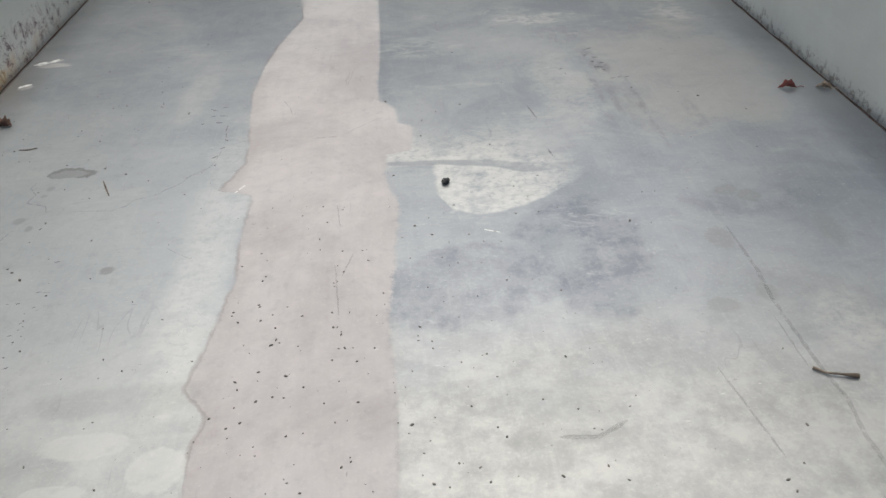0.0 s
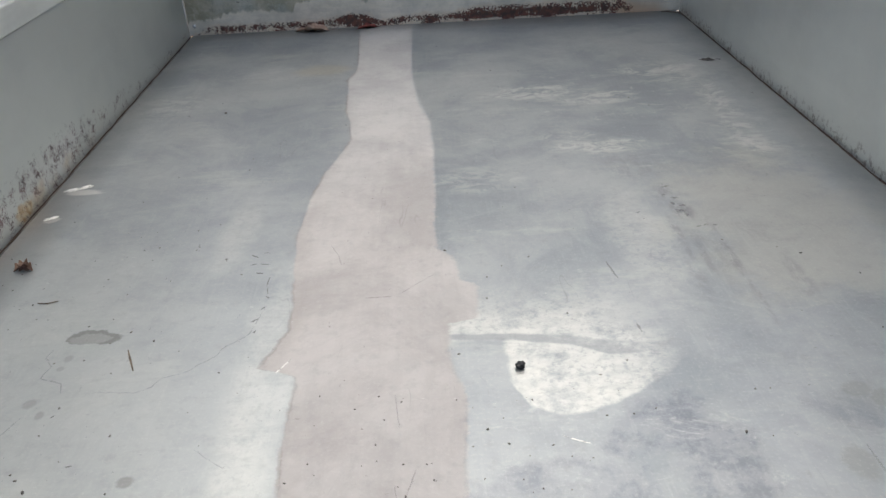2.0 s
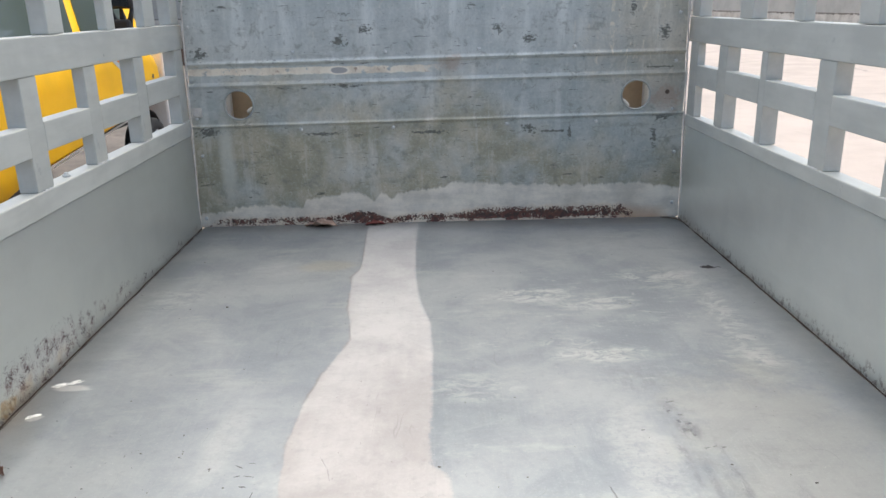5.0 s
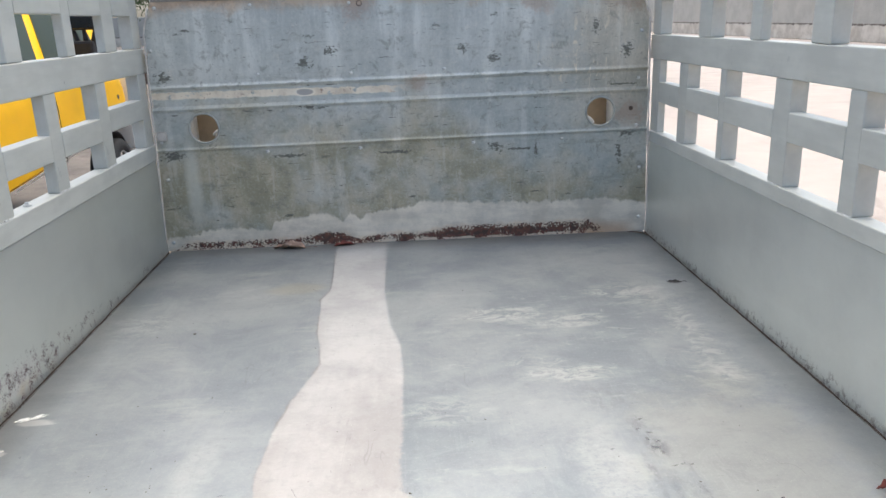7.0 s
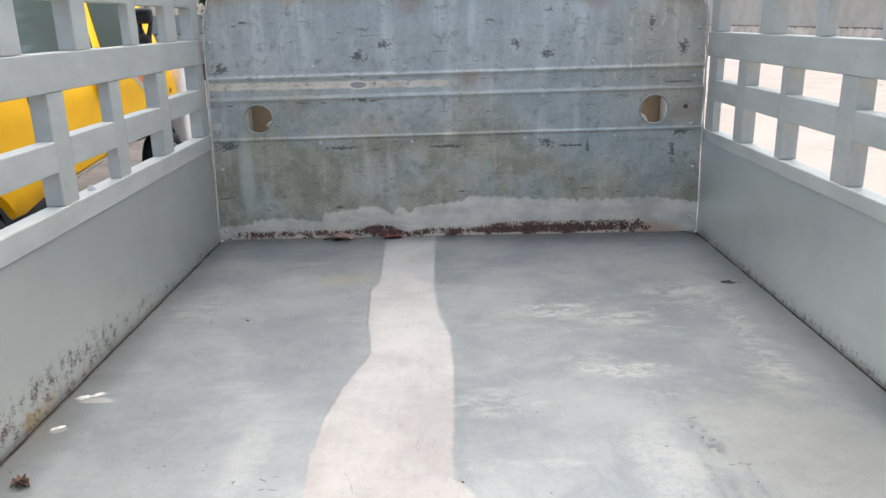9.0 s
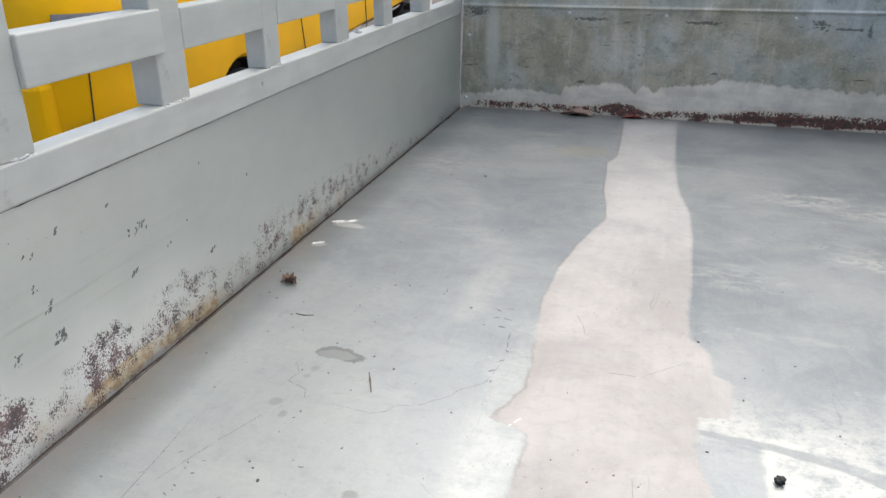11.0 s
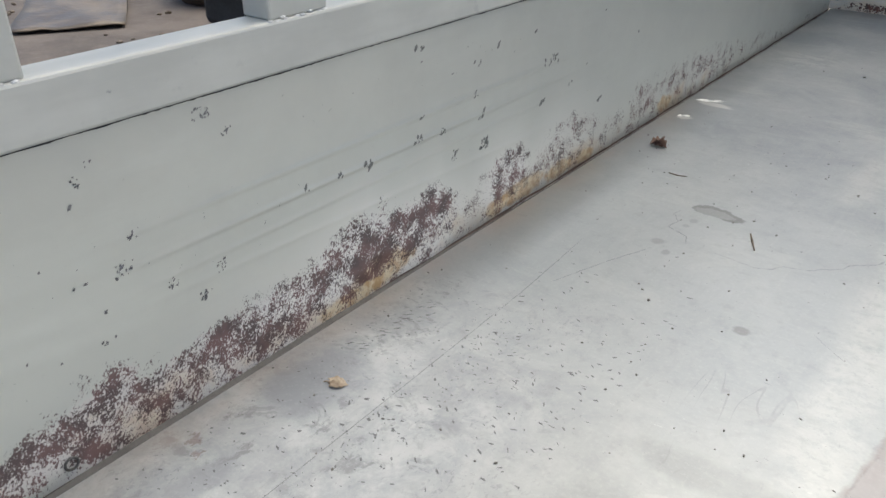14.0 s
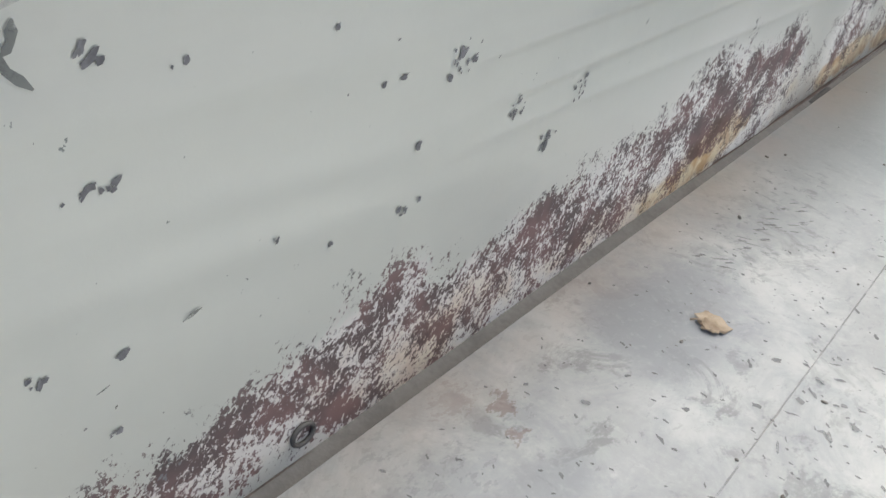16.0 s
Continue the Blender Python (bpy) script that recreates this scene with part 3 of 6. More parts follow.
    col = m.mix(m.mul(m.step(hs, 0.64, 0.70), 0.55), col, (0.09, 0.10, 0.10))
    col = m.mix(m.mul(m.step(hs, 0.40, 0.32), 0.2), col, (0.36, 0.40, 0.42))
    speck = m.noise(130, 4, 0.7)
    col = m.mix(m.mul(m.step(speck, 0.5, 0.68), 0.14), col, (0.42, 0.45, 0.46))
    col = m.mix(m.mul(m.step(speck, 0.48, 0.3), 0.14), col, (0.09, 0.10, 0.10))
    pale = m.mul(m.step(m.noise(16, 7, 0.75, vec=m.vec(1.6, 1, 0.5)), 0.62, 0.68), m.step(m.noise(3.3, 4), 0.46, 0.6))
    col = m.mix(m.mul(pale, 0.5), col, (0.45, 0.47, 0.46))
    # short thin dashes scratched by loads, and inky splashes
    dash = m.mul(m.step(m.noise(27, 4, 0.65, vec=m.vec(0.5, 1, 4.5)), 0.665, 0.69), m.step(m.noise(5.5, 3, 0.6), 0.38, 0.5))
    dash = m.top(dash, m.mul(m.step(m.noise(52, 4, 0.65, vec=m.vec(0.4, 1, 3.6)), 0.675, 0.695), m.step(m.noise(4.1, 3, 0.6), 0.44, 0.56)))
    ink = m.mul(m.step(m.noise(75, 4, 0.7, 0.6), 0.66, 0.69), m.step(m.noise(9, 5, 0.65), 0.53, 0.62))
    ink2 = m.mul(m.step(m.noise(36, 6, 0.75, 0.5), 0.60, 0.66), m.mul(m.step(m.add(m.x, m.mul(m.sub(big, 0.5), 0.8)), 0.15, 0.5), m.step(m.z, 0.5, 0.36)))
    col = m.mix(m.mul(ink2, 0.55), col, (0.07, 0.075, 0.07))
    col = m.mix(m.mul(m.top(dash, ink), 0.85), col, (0.045, 0.05, 0.05))
    mott = m.noise(28, 8, 0.75, 0.4)
    col = m.mix(m.mul(m.step(mott, 0.53, 0.65), 0.55), col, (0.105, 0.115, 0.112))
    col = m.mix(m.mul(m.step(mott, 0.44, 0.34), 0.28), col, (0.36, 0.375, 0.375))
    # pale runs at one upper corner
    runs = m.mul(m.blob(0.6, 0.59, 0.17, 0.13, m.mul(m.sub(mid, 0.5), 1.5), 0.8, "xz"), m.step(m.noise(26, 6, 0.72, 1.2, vec=m.vec(1.6, 1, 0.5, (0, 0.35, 0))), 0.56, 0.64))
    col = m.mix(m.mul(runs, 0.7), col, (0.38, 0.375, 0.34))
    col = m.mix(m.mul(m.blob(-0.69, 0.22, 0.022, 0.12, m.mul(m.sub(mid, 0.5), 1.2), 1.0, "xz"), 0.55), col, (0.33, 0.37, 0.38))
    # rust bleeding from the upper edge and the corners
    rim = m.step(m.add(m.add(m.z, m.mul(m.sub(m.noise(7, 6, 0.7), 0.5), 0.16)), m.mul(m.step(m.f("ABSOLUTE", m.x), 0.55, 0.8), 0.02)), 0.745, 0.80)
    col = m.mix(m.mul(rim, 0.75), col, m.mix(m.step(mott, 0.42, 0.58), (0.17, 0.115, 0.08), (0.31, 0.25, 0.19)))
    for cx, cz, r in ((-0.135, 0.765, 0.035), (0.43, 0.765, 0.03), (0.73, 0.76, 0.035), (0.04, 0.522, 0.02), (0.735, 0.40, 0.035)):
        col = m.mix(m.mul(m.blob(cx, cz, r * 1.4, r, m.mul(m.sub(mott, 0.5), 5.0), 1.2, "xz"), 0.4), col, (0.15, 0.085, 0.055))
    # strip of filler along the bead
    bz = m.add(m.z, m.mul(m.sub(m.noise(30, 5, 0.7), 0.5), 0.016))
    band = m.mul(m.mul(m.step(bz, 0.491, 0.495), m.step(bz, 0.517, 0.513)), m.step(m.add(m.x, m.mul(m.sub(mid, 0.5), 0.4)), 0.03, -0.05))
    band = m.mul(band, m.step(m.noise(24, 6, 0.75), 0.36, 0.43))
    col = m.mix(m.mul(band, 0.9), col, m.mix(m.step(mid, 0.4, 0.6), (0.35, 0.325, 0.28), (0.46, 0.445, 0.405)))
    col = m.mix(m.mul(m.mul(band, m.step(m.noise(55, 5, 0.7), 0.6, 0.66)), 0.8), col, (0.20, 0.14, 0.10))
    ov = m.blob(-0.312, 0.503, 0.026, 0.0095, m.mul(m.sub(fine, 0.5), 0.5), 0.25, "xz")
    col = m.mix(m.mul(m.blob(-0.312, 0.503, 0.034, 0.014, m.mul(m.sub(fine, 0.5), 0.5), 0.3, "xz"), 0.8), col, (0.46, 0.46, 0.44))
    col = m.mix(ov, col, (0.21, 0.215, 0.225))
    # whitish primer brushed along the foot, rust under it
    xn = m.mul(m.add(m.x, 0.8), 1 / 1.6)
    prim = ((-0.8, 0.04), (-0.779, 0.045), (-0.688, 0.052), (-0.682, 0.067), (-0.613, 0.072), (-0.454, 0.061), (-0.446, 0.088), (-0.381, 0.096), (-0.27, 0.111), (-0.216, 0.076), (-0.196, 0.108), (-0.16, 0.083), (-0.135, 0.105), (0.01, 0.116),
            (0.033, 0.133), (0.17, 0.131), (0.273, 0.121), (0.464, 0.118), (0.656, 0.12), (0.763, 0.104), (0.8, 0.1))
    pz = m.mul(m.curve(xn, [((a + 0.8) / 1.6, b * 5) for a, b in prim]), 0.2)
    wz = m.add(m.z, m.mul(m.sub(m.noise(26, 6, 0.72, vec=m.vec(1.4, 1, 0.35)), 0.5), 0.045))
    pm = m.mul(m.step(m.sub(pz, wz), -0.004, 0.006), m.add(0.75, m.mul(m.step(mid, 0.35, 0.6), 0.25)))
    col = m.mix(pm, col, m.mix(m.step(m.add(m.mul(scuff, 0.6), m.mul(mid, 0.4)), 0.38, 0.62), (0.30, 0.305, 0.30), (0.40, 0.405, 0.39)))
    rst = ((-0.8, 0.0), (-0.775, 0.004), (-0.736, 0.027), (-0.387, 0.027), (-0.33, 0.034), (-0.274, 0.045), (-0.219, 0.039), (-0.182, 0.018), (-0.126, 0.027), (-0.03, 0.032), (0.044, 0.029), (0.12, 0.045), (0.56, 0.046), (0.60, 0.048), (0.638, 0.03), (0.66, 0.004), (0.8, 0.0))
    rz = m.mul(m.curve(xn, [((a + 0.8) / 1.6, b * 10) for a, b in rst]), 0.1)
    tan = m.step(m.sub(m.add(rz, 0.006), wz), -0.004, 0.010)
    col = m.mix(m.mul(tan, m.add(0.3, m.mul(m.step(mid, 0.4, 0.6), 0.4))), col, (0.32, 0.285, 0.24))
    bleed = m.mul(m.mul(m.step(m.x, 0.56, 0.62), m.step(m.x, 0.78, 0.70)), m.step(m.add(m.z, m.mul(m.sub(mid, 0.5), 0.05)), 0.055, 0.01))
    col = m.mix(m.mul(bleed, 0.7), col, (0.27, 0.20, 0.145))
    flake = m.add(m.mul(m.noise(170, 5, 0.7), 0.62), m.mul(m.noise(34, 5, 0.65), 0.38))
    core = m.step(m.sub(rz, m.add(m.z, m.mul(m.sub(mid, 0.5), 0.022))), -0.006, 0.012)
    lump = m.add(m.top(m.blob(-0.25, 0.02, 0.075, 0.02, 0, 0.6, "xz"), m.blob(0.3, 0.018, 0.22, 0.014, 0, 0.6, "xz")), 0.25)
    dry = m.mul(m.step(m.z, 0.013, 0.004), m.step(m.noise(15, 4, 0.6), 0.36, 0.56))
    rust = m.mul(m.step(m.sub(m.add(flake, m.mul(core, m.add(0.075, m.mul(lump, 0.08)))), m.mul(dry, 0.1)), 0.56, 0.58), m.step(core, 0.08, 0.4))
    col = m.mix(m.mul(rust, 0.95), col, m.mix(m.step(fine, 0.38, 0.62), (0.024, 0.012, 0.011), (0.07, 0.024, 0.017)))
    edge = m.mul(m.step(m.z, 0.75, 0.785), m.step(mid, 0.35, 0.6))
    col = m.mix(m.mul(edge, 0.6), col, (0.25, 0.205, 0.165))
    rough = m.add(m.add(0.33, m.mul(mid, 0.2)), m.mul(m.top(pm, rust), 0.2))
    height = m.sub(m.add(m.mul(fine, 0.3), m.mul(pm, 0.4)), m.mul(rust, 0.8))
    return m.done(m.times(col, (2.15, 1.95, 1.72)), rough, height, 0.3, 0.002, m.mul(m.sub(1, m.top(pm, band)), 0.12))


def rail_material():
    m = Mat("rail_paint", 0.42)
    mid, fine = m.noise(9, 4, 0.6), m.noise(70, 4, 0.6)
    brush = m.noise(10, 4, 0.6, vec=m.vec(3, 0.5, 3))
    col = m.mix(m.step(m.add(m.mul(mid, 0.5), m.mul(brush, 0.5)), 0.36, 0.64), (0.48, 0.48, 0.436), (0.565, 0.563, 0.512))
    c = m.cells(9)
    nick = m.mul(m.step(m.add(c[0], m.mul(m.sub(fine, 0.5), 0.3)), 0.04, 0.02), m.step(c[1], 0.8, 0.82))
    col = m.mix(m.mul(nick, 0.6), col, (0.16, 0.17, 0.17))
    dab = m.mul(m.step(m.noise(22, 6, 0.7), 0.62, 0.70), m.step(m.noise(3.1, 3), 0.42, 0.58))
    col = m.mix(m.mul(dab, 0.45), col, (0.30, 0.305, 0.29))
    return m.done(col, m.add(0.32, m.mul(mid, 0.22)), m.add(m.mul(fine, 0.4), brush), 0.15, 0.002)


def ground_material():
    m = Mat("yard_concrete", 0.85)
    big, mid, fine = m.noise(0.35, 4, 0.6), m.noise(2.2, 5, 0.6), m.noise(30, 5, 0.65)
    col = m.mix(m.step(m.add(m.mul(big, 0.5), m.mul(mid, 0.5)), 0.35, 0.65), (0.40, 0.335, 0.295), (0.49, 0.42, 0.37))
    # dirt on the left, coloured darker still for the shade under the car
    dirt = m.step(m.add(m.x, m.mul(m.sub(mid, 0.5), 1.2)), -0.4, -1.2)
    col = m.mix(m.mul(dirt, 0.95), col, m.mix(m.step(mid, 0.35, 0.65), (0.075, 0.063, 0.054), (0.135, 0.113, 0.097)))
    cr = m.node("ShaderNodeTexVoronoi")
    cr.feature = "DISTANCE_TO_EDGE"
    cr.inputs["Scale"].default_value = 0.45
    wv = m.node("ShaderNodeMixRGB")
    wv.inputs[0].default_value = 0.12
    m.put(wv.inputs[1], m.co)
    nz = m.node("ShaderNodeTexNoise")
    nz.inputs["Scale"].default_value = 3
    m.put(nz.inputs["Vector"], m.co)
    m.put(wv.inputs[2], nz.outputs["Color"])
    m.put(cr.inputs["Vector"], wv.outputs[0])
    crack = m.mul(m.step(cr.outputs["Distance"], 0.012, 0.004), m.step(m.noise(0.8, 3), 0.45, 0.6))
    col = m.mix(m.mul(crack, 0.6), col, (0.2, 0.165, 0.14))
    col = m.mix(m.mul(m.step(fine, 0.5, 0.75), 0.2), col, (0.3, 0.26, 0.23))
    return m.done(col, None, m.add(fine, m.mul(crack, -1)), 0.3, 0.01)


def yard_wall_material():
    m = Mat("yard_wall_paint", 0.8)
    mid, fine = m.noise(1.3, 5, 0.6), m.noise(12, 5, 0.65)
    col = m.mix(m.step(mid, 0.35, 0.65), (0.37, 0.362, 0.325), (0.43, 0.42, 0.38))
    zz = m.add(m.z, m.mul(m.sub(m.noise(3.5, 4, 0.7), 0.5), 0.28))
    plinth = m.step(zz, 0.02, -0.02)
    col = m.mix(plinth, col, m.mix(m.step(m.noise(1.6, 5, 0.62), 0.36, 0.62), (0.44, 0.40, 0.34), (0.62, 0.58, 0.51)))
    lip = m.mul(m.step(zz, -0.05, -0.01), m.step(m.z, 0.05, 0.02))
    col = m.mix(m.mul(lip, m.step(m.noise(5, 4, 0.7), 0.38, 0.5)), col, (0.12, 0.10, 0.085))
    return m.done(col, None, m.add(fine, m.mul(plinth, -2)), 0.4, 0.03)


def paint(name, colour, rough=0.28):
    m = Mat(name, rough)
    n = m.noise(3, 3)
    col = m.mix(m.step(n, 0.3, 0.7), tuple(c * 0.93 for c in colour), tuple(min(1, c * 1.05) for c in colour))
    d = m.mul(m.step(m.add(m.z, m.mul(m.sub(m.noise(6, 4), 0.5), 0.2)), GROUND + 0.5, GROUND + 0.3), 0.2)
    col = m.mix(d, col, (0.3, 0.25, 0.18))
    m.bsdf.inputs["Specular IOR Level"].default_value = 0.25
    m.bsdf.inputs["Coat Weight"].default_value = 0.03
    m.bsdf.inputs["Coat Roughness"].default_value = 0.12
    return m.done(col, m.add(rough, m.mul(m.noise(25, 3), 0.08)))


def glass(name, tint=(0.9, 0.95, 0.93), dark=False):
    m = Mat(name, 0.03)
    if dark:
        m.bsdf.inputs["Base Color"].default_value = (0.11, 0.135, 0.125, 1)
        m.bsdf.inputs["Specular IOR Level"].default_value = 1.0
        return m.m
    m.bsdf.inputs["Base Color"].default_value = (*tint, 1)
    m.bsdf.inputs["Transmission Weight"].default_value = 1.0
    m.bsdf.inputs["IOR"].default_value = 1.1
    return m.m


def leaf_material(name, a, b):
    m = Mat(name, 0.7)
    n, f = m.noise(60, 4), m.noise(300, 3)
    return m.done(m.mix(m.step(n, 0.35, 0.65), a, b), None, f, 0.4, 0.001)


FLOOR, SIDE_L, SIDE_R, FRONT = floor_material(), side_material(True), side_material(False), front_material()
RAIL, GROUND_M, YARD_WALL = rail_material(), ground_material(), yard_wall_material()
YELLOW, GREEN_PAINT, WHITE_PAINT = paint("yellow_paint", (0.93, 0.50, 0.0), 0.42), paint("dark_green_paint", (0.03, 0.06, 0.05)), paint("white_car_paint", (0.75, 0.76, 0.74))
CAB = plain("cab_white", (0.86, 0.835, 0.78), 0.35, 0, 0.05, 4)
CAB_LOW = plain("cab_beige", (0.56, 0.43, 0.29), 0.6, 0, 0.15, 5)
BLACK = plain("black_rubber", (0.015, 0.015, 0.016), 0.6, 0, 0.3, 20, 0.2)
CHROME = plain("chrome", (0.75, 0.75, 0.75), 0.15, 1.0, 0.05, 20)
STEEL = plain("screw_steel", (0.62, 0.62, 0.6), 0.3, 0.8, 0.2, 60)
SEAL = plain("joint_sealant", (0.62, 0.58, 0.53), 0.7, 0, 0.2, 40, 0.3)
SEAM = plain("rust_seam", (0.13, 0.095, 0.075), 0.85, 0, 0.5, 25, 0.4)
FILLET = plain("seam_sealer", (0.08, 0.075, 0.07), 0.6, 0, 0.25, 30, 0.3)
WELD = plain("weld_bead", (0.62, 0.62, 0.60), 0.45, 0, 0.2, 80, 0.5)
SEAT_GREY = plain("seat_cloth", (0.33, 0.34, 0.33), 0.85, 0, 0.15, 12, 0.2)
SEAT_PALE = plain("seat_cover_pale", (0.5, 0.5, 0.48), 0.35, 0, 0.35, 14, 0.3)
SEAT_BLACK = plain("seat_vinyl", (0.02, 0.02, 0.022), 0.5, 0, 0.3, 12, 0.1)
CHASSIS = plain("chassis_black", (0.03, 0.03, 0.03), 0.7, 0, 0.3, 8, 0.2)
TYRE = plain("tyre_rubber", (0.02, 0.02, 0.02), 0.8, 0, 0.3, 15, 0.3)
RIM = plain("wheel_rim", (0.62, 0.62, 0.62), 0.35, 0.7, 0.15, 15)
# GLASS: the green tint stands in for a reflection in the cab window
GLASS_DARK, GLASS = glass("tinted_glass", dark=True), glass("window_glass", (0.84, 0.93, 0.82))
MIRROR_BLACK = plain("mirror_black", (0.012, 0.012, 0.013), 0.12, 0, 0.3, 12)
LAMP_CLEAR = plain("lamp_clear", (0.30, 0.29, 0.31), 0.15, 0, 0.15, 30)
LAMP_RED = plain("lamp_red", (0.10, 0.008, 0.008), 0.12, 0, 0.1, 10)
PLATE = plain("number_plate_white", (0.62, 0.64, 0.66), 0.4, 0, 0.08, 20)
PLATE_INK = plain("number_plate_ink", (0.03, 0.03, 0.04), 0.5, 0, 0.1, 20)
DRY_LEAF = leaf_material("dry_leaf_brown", (0.10, 0.055, 0.04), (0.20, 0.12, 0.08))
TAN_LEAF = leaf_material("dry_leaf_tan", (0.20, 0.145, 0.095), (0.42, 0.34, 0.25))
PALE_LEAF = leaf_material("dry_leaf_pale", (0.26, 0.16, 0.12), (0.46, 0.33, 0.26))
RED_LEAF = leaf_material("dry_leaf_red", (0.13, 0.03, 0.025), (0.24, 0.07, 0.05))
BLACK_LEAF = leaf_material("blackened_leaf", (0.02, 0.018, 0.018), (0.05, 0.045, 0.042))
BARK = leaf_material("bark", (0.09, 0.065, 0.045), (0.2, 0.16, 0.12))
CRUMB = leaf_material("dirt_crumb", (0.085, 0.078, 0.07), (0.19, 0.175, 0.155))
FOLIAGE = leaf_material("foliage", (0.035, 0.07, 0.02), (0.08, 0.14, 0.04))


# ---------------------------------------------------------------- mesh helpers
def finish(bm, name, material, smooth=False):
    me = bpy.data.meshes.new(name)
    bmesh.ops.recalc_face_normals(bm, faces=bm.faces)
    bm.to_mesh(me)
    bm.free()
    me.materials.append(material)
    if smooth:
        me.polygons.foreach_set("use_smooth", [True] * len(me.polygons))
    return me


def hold(name, at, label, category, group="", kind=""):
    """An empty that carries a thing's parts."""
    ob = new(name)
    ob.empty_display_size = 0.1
    ob.matrix_world = Matrix.Translation(at)
    return tagged(ob, label, category, group, kind)


def part(name, bm, material, parent, label="", smooth=False):
    me = bm if isinstance(bm, bpy.types.Mesh) else finish(bm, name, material, smooth)
    ob = new(name, me)
    own(ob, parent)
    return tagged(ob, label)


def own(ob, parent):
    """Hang ob under parent without moving it."""
    chain, m = parent, Matrix()
    while chain:
        m = chain.matrix_parent_inverse @ chain.matrix_basis @ m
        chain = chain.parent
    ob.parent = parent
    ob.matrix_parent_inverse = m.inverted()


def box(x0, x1, y0, y1, z0, z1, bevel=0.0, seg=2, bm=None):
    bm = bm or bmesh.new()
    made = bmesh.ops.create_cube(bm, size=1, matrix=Matrix.Translation(((x0 + x1) / 2, (y0 + y1) / 2, (z0 + z1) / 2)) @ Matrix.Diagonal((x1 - x0, y1 - y0, z1 - z0, 1)))
    if bevel:
        vs = set(made["verts"])
        es = [e for e in bm.edges if e.verts[0] in vs and e.verts[1] in vs]
        bmesh.ops.bevel(bm, geom=es, offset=bevel, segments=seg, affect="EDGES", profile=0.5)
    return bm


def lathe(profile, n=24, axis="X", bm=None, at=(0, 0, 0)):
    """Turn (radius, along) pairs round an axis."""
    bm = bm or bmesh.new()
    rings = []
    for r, a in profile:
        ring = []
        for i in range(n):
            c, s = math.cos(2 * math.pi * i / n) * r, math.sin(2 * math.pi * i / n) * r
            p = {"X": (a, c, s), "Y": (c, a, s), "Z": (c, s, a)}[axis]
            ring.append(bm.verts.new(Vector(p) + Vector(at)))
        rings.append(ring)
    for a, b in zip(rings, rings[1:]):
        for i in range(n):
            bm.faces.new((a[i], a[(i + 1) % n], b[(i + 1) % n], b[i]))
    bm.faces.new(rings[0])
    bm.faces.new(rings[-1])
    return bm


def tube(points, radius, n=6, bm=None):
    """A round bar through points; radius may be a list."""
    bm = bm or bmesh.new()
    pts = [Vector(p) for p in points]
    radii = radius if isinstance(radius, (list, tuple)) else [radius] * len(pts)
    rings = []
    for i, p in enumerate(pts):
        d = (pts[min(i + 1, len(pts) - 1)] - pts[max(i - 1, 0)]).normalized()
        a = d.orthogonal().normalized()
        b = d.cross(a)
        if rings:
            a = (prev - d * prev.dot(d)).normalized()
            b = d.cross(a)
        prev = a
        rings.append([bm.verts.new(p + (a * math.cos(t) + b * math.sin(t)) * radii[i]) for t in (2 * math.pi * k / n for k in range(n))])
    for r, s in zip(rings, rings[1:]):
        for i in range(n):
            bm.faces.new((r[i], r[(i + 1) % n], s[(i + 1) % n], s[i]))
    bm.faces.new(rings[0])
    bm.faces.new(rings[-1])
    return bm


def grid(us, vs, place, bm=None):
    """A sheet of quads over us x vs; place(u, v) gives each point."""
    bm = bm or bmesh.new()
    rows = [[bm.verts.new(place(u, v)) for v in vs] for u in us]
    for a, b in zip(rows, rows[1:]):
        for i in range(len(vs) - 1):
            bm.faces.new((a[i], a[i + 1], b[i + 1], b[i]))
    return bm


def steps(a, b, n):
    return [a + (b - a) * i / n for i in range(n + 1)]


def shell(ob, thickness):
    s = ob.modifiers.new("thickness", "SOLIDIFY")
    s.thickness, s.offset = thickness, -1
    return ob


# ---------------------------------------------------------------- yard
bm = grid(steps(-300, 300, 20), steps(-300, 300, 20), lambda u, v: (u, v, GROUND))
tagged(new("ground", finish(bm, "ground", GROUND_M)), "pale cracked concrete yard, one side brown dirt darkened for shade", "ground", kind="structure")

bm = box(17.0, 17.25, -40, 90, GROUND, 2.9, 0.03)
tagged(new("wall_east", finish(bm, "wall_east", YARD_WALL)), "grey painted yard wall with peeling pale plinth", "wall", kind="structure")
bm = box(-30, 17, 60, 60.25, GROUND, 1.4, 0.03)
tagged(new("wall_north", finish(bm, "wall_north", YARD_WALL)), "distant grey painted yard wall behind the trees", "wall", kind="structure")

# ---------------------------------------------------------------- truck
truck = hold("pickup_truck", (0, 1.4, GROUND), "small white pickup truck with an empty grey stake bed", "truck")
YF = 2.875      # front panel
YB = -0.30      # rear end of the bed

# bed floor: one sheet
bm = grid(steps(-0.789, 0.791, 16), steps(YB, YF, 32), lambda x, y: (x, y, 0.0004 * math.sin(x * 5) * math.sin(y * 4)))
bed = part("bed_floor", bm, FLOOR, truck, "worn grey sheet metal floor with a long beige primer strip", True)
for p in bed.data.polygons:
    if p.normal.z < 0:
        p.flip()
shell(bed, 0.004)


def stroke_material(name, colour, cover, broken):
    """Dirt or bare metal in a scratch, worn through here and there."""
    m = Mat(name, 0.6)
    m.put(m.bsdf.inputs["Alpha"], m.mul(m.step(m.noise(70, 5, 0.7), broken, broken + 0.2), cover))
    return m.done(m.mix(m.noise(60, 3), colour, tuple(c * 1.5 for c in colour)))


